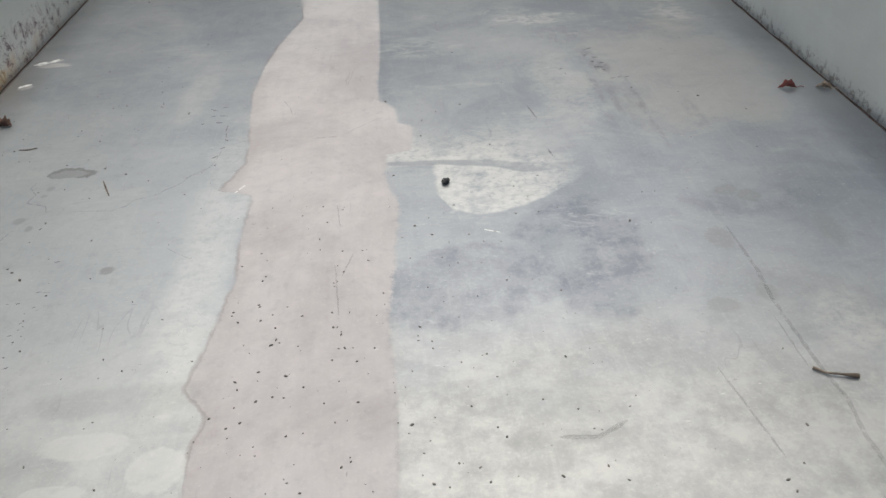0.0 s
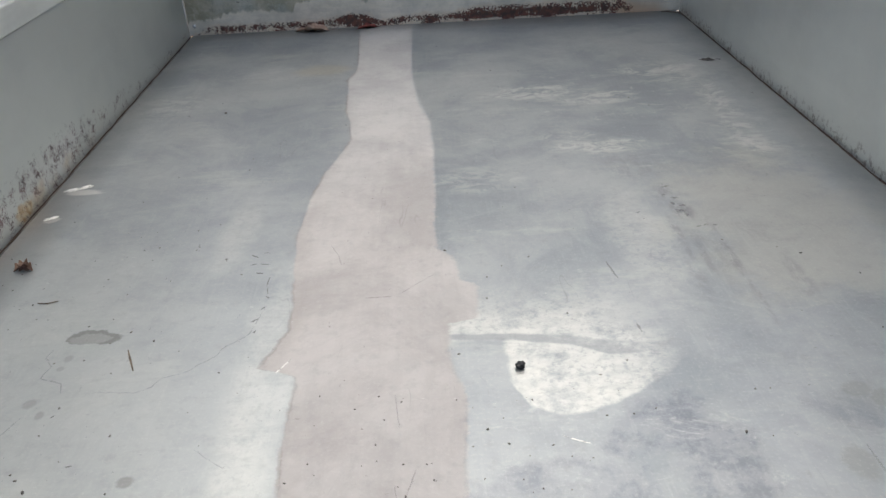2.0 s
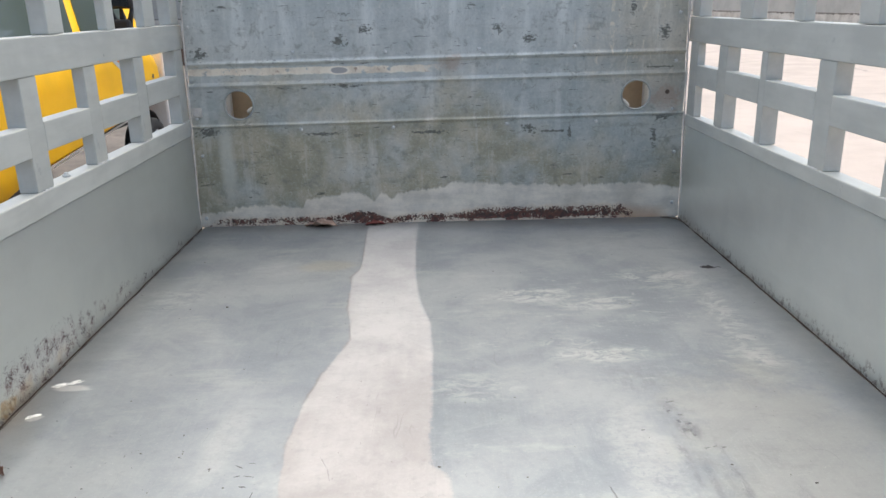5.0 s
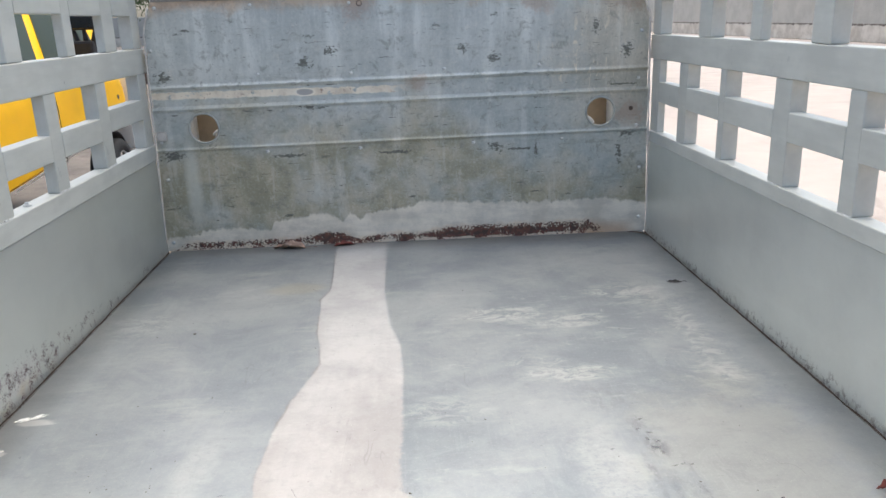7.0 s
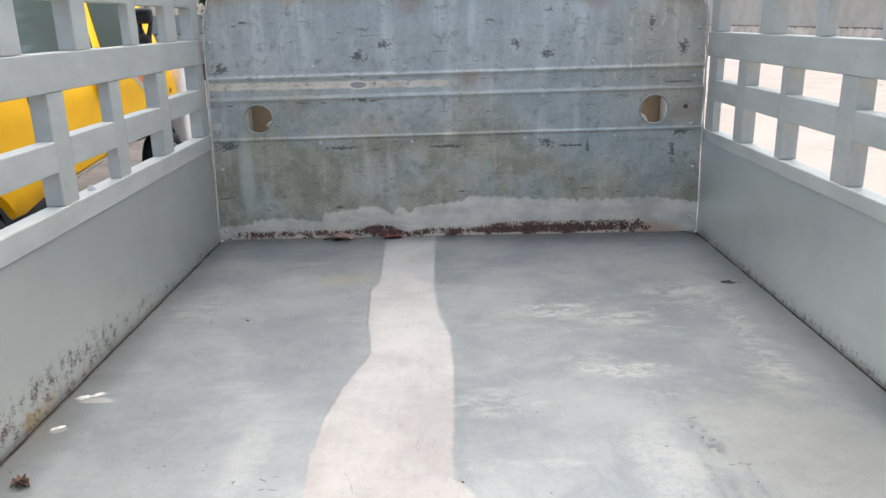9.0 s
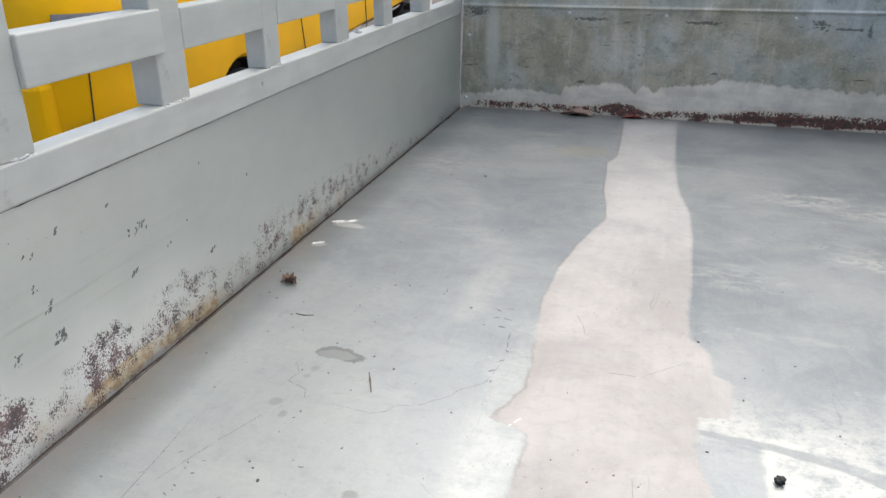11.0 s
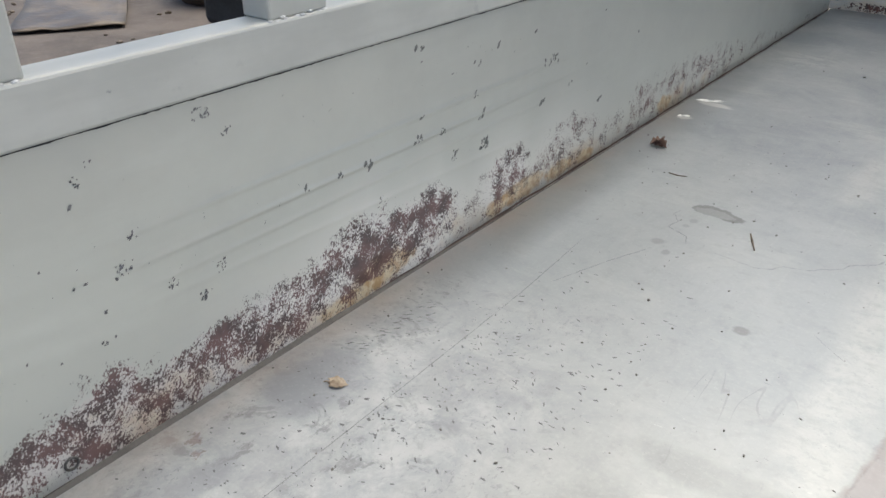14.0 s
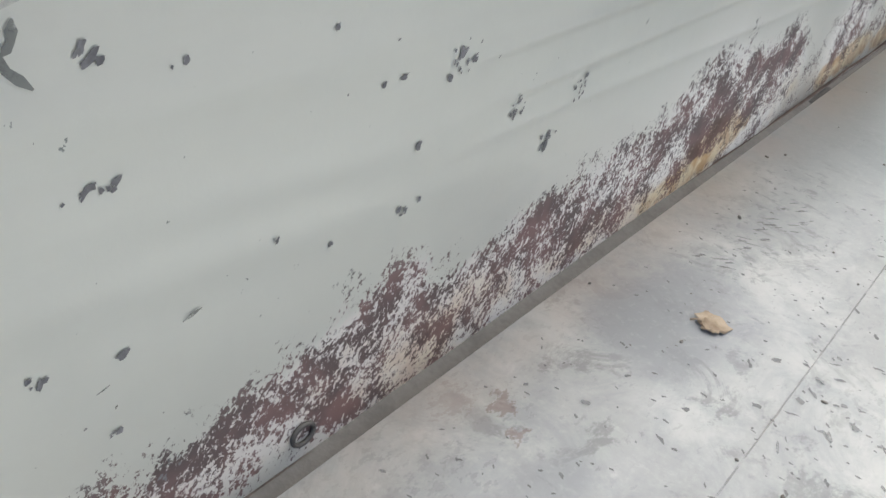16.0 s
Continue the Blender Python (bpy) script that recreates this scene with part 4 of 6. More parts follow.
DARK_STROKE = stroke_material("scratch_dirt", (0.19, 0.18, 0.165), 0.42, 0.32)
FAINT_STROKE = stroke_material("faint_scratch", (0.22, 0.215, 0.205), 0.24, 0.34)
PALE_STROKE = stroke_material("bright_scratch", (0.75, 0.74, 0.70), 0.7, 0.36)


def scratch(name, points, half, material, owner, label, lift=0.0009, shake=0.0012, flat=True):
    """A thin stroke drawn along a line, its width and course a little uneven."""
    seed = sum(points[0]) * 37
    pts = [Vector((*p, 0)) for p in points]
    line = []
    for a, b in zip(pts, pts[1:]):
        n = max(2, int((b - a).length / 0.006))
        line += [a.lerp(b, i / n) for i in range(n)]
    line.append(pts[-1])
    bm, rows = bmesh.new(), []
    for i, p in enumerate(line):
        d = (line[min(i + 1, len(line) - 1)] - line[max(i - 1, 0)]).normalized()
        side = Vector((-d.y, d.x, 0))
        c = p + side * shake * noise.noise((i * 0.45, seed, 0))
        taper = min(1.0, 0.25 + 6.0 * min(i, len(line) - 1 - i) / len(line))
        h = half * taper * (1 + 0.6 * noise.noise((i * 0.7, seed, 5)))
        place = (lambda q: (q.x, q.y, lift)) if flat else (lambda q: (-0.8 + lift + side_offset(q.x, q.y, True), q.x, q.y))
        rows.append([bm.verts.new(place(c - side * h)), bm.verts.new(place(c + side * h))])
    for a, b in zip(rows, rows[1:]):
        bm.faces.new((a[0], a[1], b[1], b[0]))
    return part(name, bm, material, owner, label)


for pts, half in (([(0.232, 1.376), (0.241, 1.325)], 0.0014), 
                  ([(-0.148, 1.309), (-0.109, 1.31)], 0.0009), ([(0.24, 1.21), (0.243, 1.188)], 0.0016)):
    scratch("scratch", pts, half, DARK_STROKE, bed, "dark dirty scratch")
for pts, half in (([(0.44, 0.96), (0.442, 0.857), (0.437, 0.80), (0.438, 0.749), (0.441, 0.676), (0.446, 0.638), (0.44, 0.59), (0.442, 0.5)], 0.0024), ([(0.331, 0.697), (0.352, 0.57)], 0.0013), ([(0.426, 0.771), (0.428, 0.686)], 0.001),
                  
                  
                  ([(-0.215, 1.473), (-0.2, 1.44), (-0.192, 1.407)], 0.0008), ([(-0.043, 1.366), (-0.096, 1.316)], 0.0007), ([(0.141, 0.619), (0.18, 0.615), (0.214, 0.633)], 0.003),
                  ([(-0.097, 0.939), (-0.088, 0.834)], 0.0009), ([(-0.073, 0.962), (-0.087, 0.913)], 0.0009)):
    scratch("scratch", pts, half, FAINT_STROKE, bed, "faint grey scratch")
for pts, half in (([(-0.499, 1.126), (-0.442, 1.121), (-0.422, 1.131), (-0.412, 1.147), (-0.378, 1.161), (-0.356, 1.183), (-0.335, 1.213), (-0.311, 1.234), (-0.298, 1.306)], 0.0009),
                  ([(-0.586, 1.223), (-0.59, 1.204), (-0.575, 1.185), (-0.578, 1.161), (-0.548, 1.147), (-0.537, 1.129)], 0.0011)):
    scratch("water_line", pts, half, FAINT_STROKE, bed, "thin dark line left by water", shake=0.004)
for pts, half in (([(-0.261, 1.143), (-0.243, 1.173)], 0.0011), ([(0.10, 1.0), (0.13, 0.985)], 0.001), ([(-0.774, 1.742), (-0.718, 1.766)], 0.008), ([(-0.765, 1.622), (-0.742, 1.637)], 0.005)):
    scratch("bright_scratch", pts, half, PALE_STROKE, bed, "bright scraped metal")
scratch("scratch", [(-0.646, 0.40), (-0.648, 0.61), (-0.651, 0.876), (-0.66, 1.05)], 0.0005, DARK_STROKE, bed, "long thin dark scratch", shake=0.0003)
for pts, half in (([(-0.635, 0.921), (-0.603, 1.015), (-0.573, 1.086)], 0.0009), ([(-0.337, 1.011), (-0.292, 0.975)], 0.0006), ([(-0.1, 1.087), (-0.093, 1.028)], 0.0006)):
    scratch("scratch", pts, half, FAINT_STROKE, bed, "faint grey scratch")
FLECK = stroke_material("dirt_fleck", (0.17, 0.17, 0.17), 0.62, 0.26)
SMEAR = stroke_material("dirt_smear", (0.20, 0.2, 0.2), 0.5, 0.34)


def flecks(name, spots, material, label, seed):
    """Dried dirt lying on the floor: ragged little patches given as x, y, length, width, turn in degrees."""
    rnd = random.Random(seed)
    bm = bmesh.new()
    for k, (x, y, l, w, turn) in enumerate(spots):
        c, sn = math.cos(radians(turn)), math.sin(radians(turn))
        n = 9
        ring = []
        for i in range(n):
            a = 2 * math.pi * i / n
            q = rnd.uniform(0.5, 1.15)
            u, v = l / 2 * q * math.cos(a), w / 2 * q * math.sin(a) + 0.15 * w * math.sin(3 * math.cos(a))
            ring.append(bm.verts.new((x + u * c - v * sn, y + u * sn + v * c, 0.0007 + 0.00002 * (k % 9))))
        bm.faces.new(ring)
    return tagged(part(name, bm, material, bed), label, kind="stuff")


# broken smears where loads were dragged, and flecks thick in the tail corner
flecks("dirt_smear", [(0.398, 1.624, 0.022, 0.006, 5), (0.386, 1.59, 0.012, 0.008, 20), (0.403, 1.577, 0.014, 0.006, -20), (0.393, 1.556, 0.016, 0.01, 60), (0.408, 1.547, 0.012, 0.006, 0), (0.397, 1.527, 0.02, 0.012, -30), (0.405, 1.512, 0.012, 0.01, 80)], SMEAR, "broken dark smear", 1)
flecks("dirt_smear", [(0.413, 1.471, 0.01, 0.005, 0), (0.427, 1.475, 0.011, 0.005, 10), (0.441, 1.472, 0.012, 0.006, -10), (0.324, 1.531, 0.01, 0.006, 0)], SMEAR, "broken dark smear", 2)
flecks("water_mark", [(-0.342, 1.452, 0.02, 0.003, -40), (-0.323, 1.46, 0.014, 0.0025, 0), (-0.339, 1.425, 0.012, 0.003, 20), (-0.319, 1.424, 0.02, 0.0028, -15), (-0.324, 1.397, 0.014, 0.004, -20), (-0.306, 1.372, 0.03, 0.0022, 85), (-0.303, 1.345, 0.022, 0.002, 95), (-0.3, 1.326, 0.012, 0.003, -50),
       (-0.302, 1.298, 0.014, 0.002, 40), (-0.31, 1.267, 0.014, 0.003, 35), (-0.305, 1.239, 0.01, 0.003, 70)], FLECK, "broken dark track left by water", 6)
spots = [(-0.684, 0.533, 0.008, 0.006, 30), (-0.665, 0.608, 0.009, 0.007, 20), (-0.675, 0.593, 0.011, 0.004, -60), (-0.658, 0.565, 0.008, 0.005, 0), (-0.642, 0.574, 0.011, 0.003, 20), (-0.642, 0.587, 0.008, 0.006, -40), (-0.64, 0.611, 0.01, 0.005, -20),
         (-0.621, 0.573, 0.012, 0.006, -60), (-0.614, 0.591, 0.011, 0.007, -70), (-0.684, 0.505, 0.011, 0.004, -30), (-0.719, 0.531, 0.006, 0.004, 40), (-0.724, 0.497, 0.007, 0.006, 0), (-0.754, 0.483, 0.005, 0.005, 0), (-0.638, 0.546, 0.014, 0.003, -70),
         (-0.623, 0.602, 0.008, 0.005, 10), (-0.685, 0.569, 0.006, 0.003, -40), (-0.682, 0.55, 0.009, 0.003, -20)]
rnd = random.Random(12)
spots = [(x, y, l * 0.75, w * 0.65, turn) for x, y, l, w, turn in spots]
for k in range(300):
    x, y = -0.60 - 0.17 * rnd.random() ** 1.4, rnd.uniform(0.36, 0.84)
    spots.append((x, y, rnd.uniform(0.0012, 0.0045), rnd.uniform(0.0008, 0.002), rnd.uniform(-70, 40)))
for k in range(190):
    spots.append((rnd.uniform(-0.66, -0.47), rnd.gauss(0.72, 0.13), rnd.uniform(0.003, 0.009), rnd.uniform(0.001, 0.003), rnd.uniform(-70, 40)))
flecks("dried_dirt", spots, FLECK, "scattered dark flecks of dried dirt", 3)
spots = []
for k in range(26):
    t = rnd.random()
    spots.append((-0.735 + 0.02 * t + rnd.uniform(-0.012, 0.012), 0.66 + 0.13 * t, rnd.uniform(0.006, 0.014), rnd.uniform(0.0015, 0.003), rnd.uniform(20, 60)))
flecks("dirt_smear", spots, SMEAR, "hatched grey smear beside the leaf", 4)


def side_offset(y, z, left):
    """How far the pressed side sheet stands out into the bed."""
    d = 0.0
    if left:
        fade = max(0.0, min(1, (y - 0.42) / 0.2)) * max(0.0, min(1, (1.35 - y) / 0.3))
        for zc, drop, h in ((0.204, 0.010, 0.0017), (0.173, 0.006, 0.0018), (0.148, 0.008, 0.0011), (0.122, 0.05, 0.0009)):
            d += h * fade * math.exp(-((z - zc + drop * (y - 0.7)) / 0.0034) ** 2)
        soft = max(0.0, min(1, (0.5 - y) / 0.15))
        for zc, drop, h in ((0.212, 0.10, 0.0012), (0.187, 0.18, 0.0014), (0.163, 0.19, 0.0014)):
            d += h * soft * math.exp(-((z - zc + drop * (y - 0.19)) / 0.007) ** 2)
        d += 0.0009 * math.sin(y * 3.1 + 1) * math.sin(z * 9)
    else:
        d += 0.0015 * math.sin(y * 2.3) * math.sin(z * 8)
    return d


def side_panel(s):
    """s = -1 for the left side, 1 for the right."""
    left = s < 0
    zs = [-0.014] + steps(0.0, 0.10, 20) + steps(0.1012, 0.225, 100) + steps(0.23, 0.31, 16)
    bm = grid(steps(YB, YF, 90), zs, lambda y, z: (s * (0.8 - side_offset(y, z, left)), y, z))
    p = part("side_panel", bm, SIDE_L if left else SIDE_R, truck, "grey painted side panel, rust and flaking paint along the foot" if left else "plain grey painted side panel, lightened for reflected light", True)
    b = box(s * 0.842, s * 0.812, YB, YF, -0.12, 0.304, 0.004) if not left else box(-0.842, -0.812, YB, YF, -0.12, 0.304, 0.004)
    part("outer_skin", b, RAIL, p)
    x0, x1 = sorted((s * 0.797, s * 0.838))
    part("cap_rail", box(x0, x1, YB, YF, 0.306, 0.355 if left else 0.343, 0.003), RAIL, p)
    if left:
        bm = grid(steps(YB, YF, 1000), (0, 1), lambda y, v: (s * 0.7985, y, 0.3062 - v * max(0.0003, (0.0011 + 0.0007 * noise.noise((y * 7, 2, 0)) + 0.0008 * noise.noise((y * 40, 5, 0)) + 0.0012 * noise.noise((y * 170, 5, 4))) * (1 if y < 1.2 else max(0.1, 1 - (y - 1.2) * 1.2)))))
        part("gap_line", bm, CHASSIS, p, "dark dirty gap under the cap rail")
    # open joint between floor and side, with dirt in it
    w = 0.789 if left else 0.791
    bm = grid(steps(YB, YF, 160), steps(0, 1, 3), lambda y, v: (s * (w - 0.002 + v * 0.016), y, -0.0035 - 0.0075 * max(0.0, min(1.0, (y - 0.7) / 0.5)) + 0.001 * noise.noise((y * 11, v, s)) + 0.003 * v * v))
    part("joint", bm, FILLET, p, "dirty grey open joint", True)
    bm = grid(steps(YB, YF, 260), (0, 1), lambda y, v: (s * (0.7992 - 0.0005 * v), y, (-0.006 if v else -0.002) + 0.003 * noise.noise((y * 13, v * 3, s))))
    part("rust_seam", bm, SEAM, p, "brown rusty edge")
    return p


left_panel, right_panel = side_panel(-1), side_panel(1)
# ring left by a washer on the rusty foot
pts = [(-0.7985, 0.368 + 0.0062 * math.cos(t), 0.016 + 0.0062 * math.sin(t)) for t in steps(0, 2 * math.pi, 20)]
part("washer", tube(pts, 0.0013, 6), FILLET, left_panel, "rusted washer ring", True)


CHIP = plain("bare_primer_chip", (0.165, 0.162, 0.165), 0.6, 0, 0.4, 60, 0.2)


def ragged(bm, y, z, size, rnd, sides, long):
    """One flake of paint gone from the side sheet: a ragged patch lying on it, most often slanting."""
    tilt = radians(rnd.uniform(25, 80))
    ring = []
    for i in range(sides):
        a = 2 * math.pi * i / sides
        r = size * rnd.uniform(0.4, 1.15)
        u, v = r * math.cos(a) * long, r * math.sin(a) / long ** 0.5
        yy, zz = y + u * math.cos(tilt) - v * math.sin(tilt), z + u * math.sin(tilt) + v * math.cos(tilt)
        ring.append(bm.verts.new((-0.8 + side_offset(yy, zz, True) + 0.0005, yy, zz)))
    bm.faces.new(ring)


NEAR_CHIPS = ((0.209, 0.227, 3, 4, 2), (0.223, 0.278, 3, 2, 2), (0.244, 0.263, 3, 3, 3), (0.261, 0.271, 2, 4, 3), (0.265, 0.255, 2, 2, 1), (0.275, 0.252, 3, 5, 7), (0.293, 0.243, 2, 1, 1), (0.255, 0.242, 2, 1, 1), (0.304, 0.216, 3, 6, 8),
              (0.331, 0.209, 2, 2, 1), (0.326, 0.208, 1, 1, 1), (0.242, 0.205, 2, 1, 1), (0.229, 0.201, 4, 2, 4), (0.22, 0.196, 3, 2, 2), (0.332, 0.245, 4, 6, 14), (0.336, 0.258, 8, 5, 7), (0.387, 0.206, 2, 1, 1), (0.392, 0.18, 1, 1, 1))
MORE_CHIPS = ((0.41, 0.179, 2, 2, 2), (0.42, 0.179, 3, 1, 2), (0.416, 0.195, 1, 1, 1), (0.431, 0.146, 2, 3, 2), (0.424, 0.117, 4, 3, 5), (0.434, 0.118, 2, 2, 2), (0.358, 0.133, 2, 1, 1), (0.384, 0.118, 2, 1, 1), (0.423, 0.249, 2, 3, 1),
              (0.299, 0.179, 7, 2, 6), (0.289, 0.178, 1, 1, 1), (0.289, 0.274, 3, 3, 4), (0.231, 0.282, 3, 1, 2), (0.296, 0.116, 3, 1, 1), (0.269, 0.123, 3, 3, 4), (0.279, 0.093, 1, 1, 1), (0.288, 0.083, 2, 2, 3), (0.198, 0.095, 3, 2, 3))
FAR_CHIPS = ((0.432, 0.268, 4, 5, 7), (0.446, 0.28, 3, 3, 3), (0.456, 0.177, 10, 6, 12), (0.499, 0.144, 6, 6, 8), (0.553, 0.137, 5, 7, 10), (0.532, 0.113, 7, 5, 7), (0.555, 0.291, 9, 6, 14), (0.67, 0.176, 4, 3, 4), (0.719, 0.174, 5, 3, 7),
             (0.766, 0.172, 6, 5, 10), (0.86, 0.287, 9, 4, 8), (0.865, 0.269, 2, 1, 1), (0.978, 0.242, 8, 6, 5), (1.025, 0.256, 5, 5, 5), (0.978, 0.202, 5, 4, 6), (0.992, 0.17, 8, 6, 10), (0.864, 0.203, 4, 3, 4))
FRONT_CHIPS = ((0.905, 0.171, 7, 4, 9), (0.857, 0.179, 13, 8, 10), (0.931, 0.13, 5, 7, 8), (1.001, 0.125, 9, 8, 22), (1.169, 0.206, 20, 7, 16), (1.123, 0.259, 4, 3, 3), (1.153, 0.144, 13, 6, 10), (1.284, 0.176, 5, 2, 3), (1.332, 0.251, 3, 2, 2),
               (1.467, 0.192, 4, 3, 2), (1.342, 0.102, 6, 4, 4), (1.233, 0.156, 5, 3, 3), (0.58, 0.268, 6, 4, 5), (0.345, 0.275, 5, 6, 5), (0.47, 0.206, 6, 5, 6), (0.303, 0.05, 6, 6, 6))
rnd = random.Random(41)
specks, scuffs = bmesh.new(), bmesh.new()
for y, z, ry, rz, n in NEAR_CHIPS + MORE_CHIPS + FAR_CHIPS + FRONT_CHIPS:
    ry, rz = ry / 1000, rz / 1000
    if n < 3:
        bm = bmesh.new()
        ragged(bm, y, z, max(ry, rz) * 0.7, rnd, 13, rnd.uniform(1.0, 1.5))
        bmesh.ops.triangulate(bm, faces=bm.faces)
        part("paint_chip", bm, CHIP, left_panel, "dark patch where the paint has flaked off")
    else:
        big = y > 0.6
        for k in range(int(n * (0.8 if big else 1.6))):
            size = rnd.uniform(0.0005, 0.0014) * (1 if rnd.random() < 0.8 else 1.7) * (2.1 if big else 1)
            ragged(scuffs if big else specks, y + rnd.uniform(-1, 1) * ry, z + rnd.uniform(-1, 1) * rz, size, rnd, rnd.randint(7, 11), rnd.uniform(1.0, 1.9))
bmesh.ops.triangulate(specks, faces=specks.faces)
tagged(part("paint_specks", specks, CHIP, left_panel, "clusters of small dark chips in the paint"), kind="stuff")
bmesh.ops.triangulate(scuffs, faces=scuffs.faces)
tagged(part("paint_scuffs", scuffs, stroke_material("paint_scuff", (0.17, 0.172, 0.165), 0.65, 0.3), left_panel, "grey scuffs in the paint"), kind="stuff")
CHIP_LINE = stroke_material("paint_scratch", (0.13, 0.135, 0.125), 0.9, 0.3)
for pts, half in (([(0.28, 0.23), (0.281, 0.226), (0.284, 0.218), (0.289, 0.212)], 0.0014), ([(0.288, 0.230), (0.2865, 0.2245), (0.2835, 0.222)], 0.0013), ([(0.318, 0.117), (0.326, 0.119)], 0.0008), ([(0.276, 0.215), (0.278, 0.211)], 0.0006), ([(0.29, 0.1063), (0.285, 0.105)], 0.0005), ([(0.215, 0.127), (0.17, 0.121)], 0.0009)):
    scratch("paint_chip", pts, half, CHIP_LINE, left_panel, "dark scratch through the paint", 0.0006, 0.0008, False)
scratch("paint_chip", [(0.281, 0.231), (0.286, 0.233), (0.295, 0.236), (0.307, 0.239), (0.319, 0.24)], 0.0009, FAINT_STROKE, left_panel, "faint grey scuff", 0.0006, 0.0008, False)


def stake_rail(s, low, up, drop, cross, proud):
    """Posts on the cap rail, a wide middle bar, and short bars welded between the posts."""
    side = part("stake_rail", bmesh.new(), RAIL, truck, "grey painted tubular steel stake rail")
    D = 0.038
    foot = 0.355 if s < 0 else 0.343
    x0, x1 = sorted((s * 0.8, s * (0.8 + D)))
    made = {}

    def stand(y, w, z0, z1):
        d = DEEP.get((s, y), D)
        if (w, z0, d) not in made:
            made[w, z0, d] = finish(box(*sorted((s * 0.8, s * (0.8 + d))), 0, w, z0, z1, 0.0025), "post", RAIL)
        o = part("post", made[w, z0, d], RAIL, side)
        o.matrix_basis = Matrix.Translation((0, y, 0))

    for y, w in low:
        stand(y, w, foot, 0.577 - drop)
        b = bmesh.new()
        rnd = random.Random(int(y * 1000) + int(s))
        for k in range(12):
            r = rnd.uniform(0.002, 0.004)
            m = Matrix.Translation((s * (0.7985 + rnd.uniform(0, 0.002)), y + w * (k + rnd.random()) / 12.5, foot + 0.0005 + rnd.uniform(-0.002, 0.001))) @ Matrix.Diagonal((0.6, 1.5, 0.55, 1))
            bmesh.ops.create_icosphere(b, subdivisions=1, radius=r, matrix=m)
        part("weld", b, WELD, side, "pale lumpy weld bead", True)
    for y, w in up:
        stand(y, w, 0.652 - drop, 0.93)
    x0, x1 = sorted((s * 0.7985, s * (0.8 + D + 0.002)))
    part("middle_bar", box(x0, x1, YB, YF + 0.02, 0.577 - drop, 0.651 - drop, 0.0025), RAIL, side)
    part("top_bar", box(x0, x1, YB, YF + 0.02, 0.93, 0.985, 0.0025), RAIL, side)
    for seq, za, zb in ((low, *cross), (up, 0.748 - drop, 0.806 - drop)):
        for k, ((a, w), (b, _)) in enumerate(zip(seq, seq[1:])):
            rnd = random.Random(int(a * 1000))
            j = rnd.uniform(-0.003, 0.003) + (0.017 if s < 0 and seq is low and a > 2.4 else 0)
            out = 0.007 if seq is low and k == proud else 0.0008
            x0, x1 = sorted((s * (0.8 - out), s * 0.834))
            part("cross_bar", box(x0, x1, a + w - 0.001, b + (0.014 if out > 0.005 else 0.001), za + j, zb + j, 0.0025), RAIL, side)
    return side


W7 = 0.07
DEEP = {(-1, 0.972): 0.03, (-1, 1.267): 0.045, (-1, 2.163): 0.028, (-1, 2.33): 0.024, (-1, 2.585): 0.024, (1, 2.298): 0.042, (1, 2.803): 0.024, (1, 1.703): 0.042, (1, 2.13): 0.024}    # odd tube sizes
stake_rail(-1, [(-0.26, W7), (0.044, W7), (0.347, W7), (0.645, 0.074), (0.972, 0.052), (1.267, 0.068), (1.57, 0.055), (1.878, 0.067), (2.163, 0.062), (2.468, W7), (2.81, W7)],
           [(y, W7) for y in (-0.25, 0.035, 0.32, 0.605, 0.89, 1.175, 1.46, 1.745, 2.03)] + [(2.33, 0.05), (2.585, 0.085), (2.815, W7)], 0.0, (0.427, 0.487), 4)
stake_rail(1, [(y, W7) for y in (-0.275, 0.01, 0.295, 0.58, 0.865, 1.15, 1.435)] + [(1.703, 0.05), (1.967, 0.072), (2.298, 0.036), (2.562, 0.064), (2.803, W7)],
           [(y, W7) for y in (-0.26, 0.04, 0.34, 0.64, 0.94, 1.24, 1.54)] + [(1.838, 0.072), (2.13, 0.055), (2.415, 0.085), (2.815, W7)], 0.007, (0.440, 0.503), -1)

b = lathe([(0.009, 0.0), (0.009, 0.004), (0.008, 0.005)], 6, "Z", at=(-0.817, 2.037, 0.3552))
lathe([(0.0045, 0.0), (0.0045, 0.0075), (0.0038, 0.0085)], 12, "Z", b, (-0.817, 2.037, 0.356))
part("bolt", b, WELD, left_panel, "painted bolt on the cap rail")

# front panel: pressed sheet with two round holes
HOLES = ((-0.637, 0.401), (0.635, 0.408))


def front_y(z, x=0.0):
    """The beads pressed across the sheet, running up a little to one side."""
    z = z - 0.009 * x
    d = 0.0
    for zc, h, w in ((0.536, -0.0062, 0.0055), (0.468, -0.0062, 0.0055), (0.341, -0.0055, 0.0048)):
        d += h * math.exp(-((z - zc) / w) ** 2)
    if 0.474 < z < 0.53:
        d += 0.004 * min(1.0, (z - 0.474) / 0.004, (0.53 - z) / 0.004)
    return YF + d


def half_width(z):
    if z > 0.70:
        return 0.782 - (z - 0.70) * 0.32
    return 0.80 - 0.018 * z / 0.70


bm = bmesh.new()
cells = 0.052
low_z = [0.0] + steps(0.02, 0.32, 15) + steps(0.323, 0.356, 18)
high_z = [0.452] + steps(0.454, 0.56, 56) + steps(0.57, 0.70, 7) + steps(0.72, 0.787, 4)
us = steps(-1, 1, 48)
grid(us, low_z, lambda u, z: (u * half_width(z), front_y(z, u * half_width(z)), z), bm)
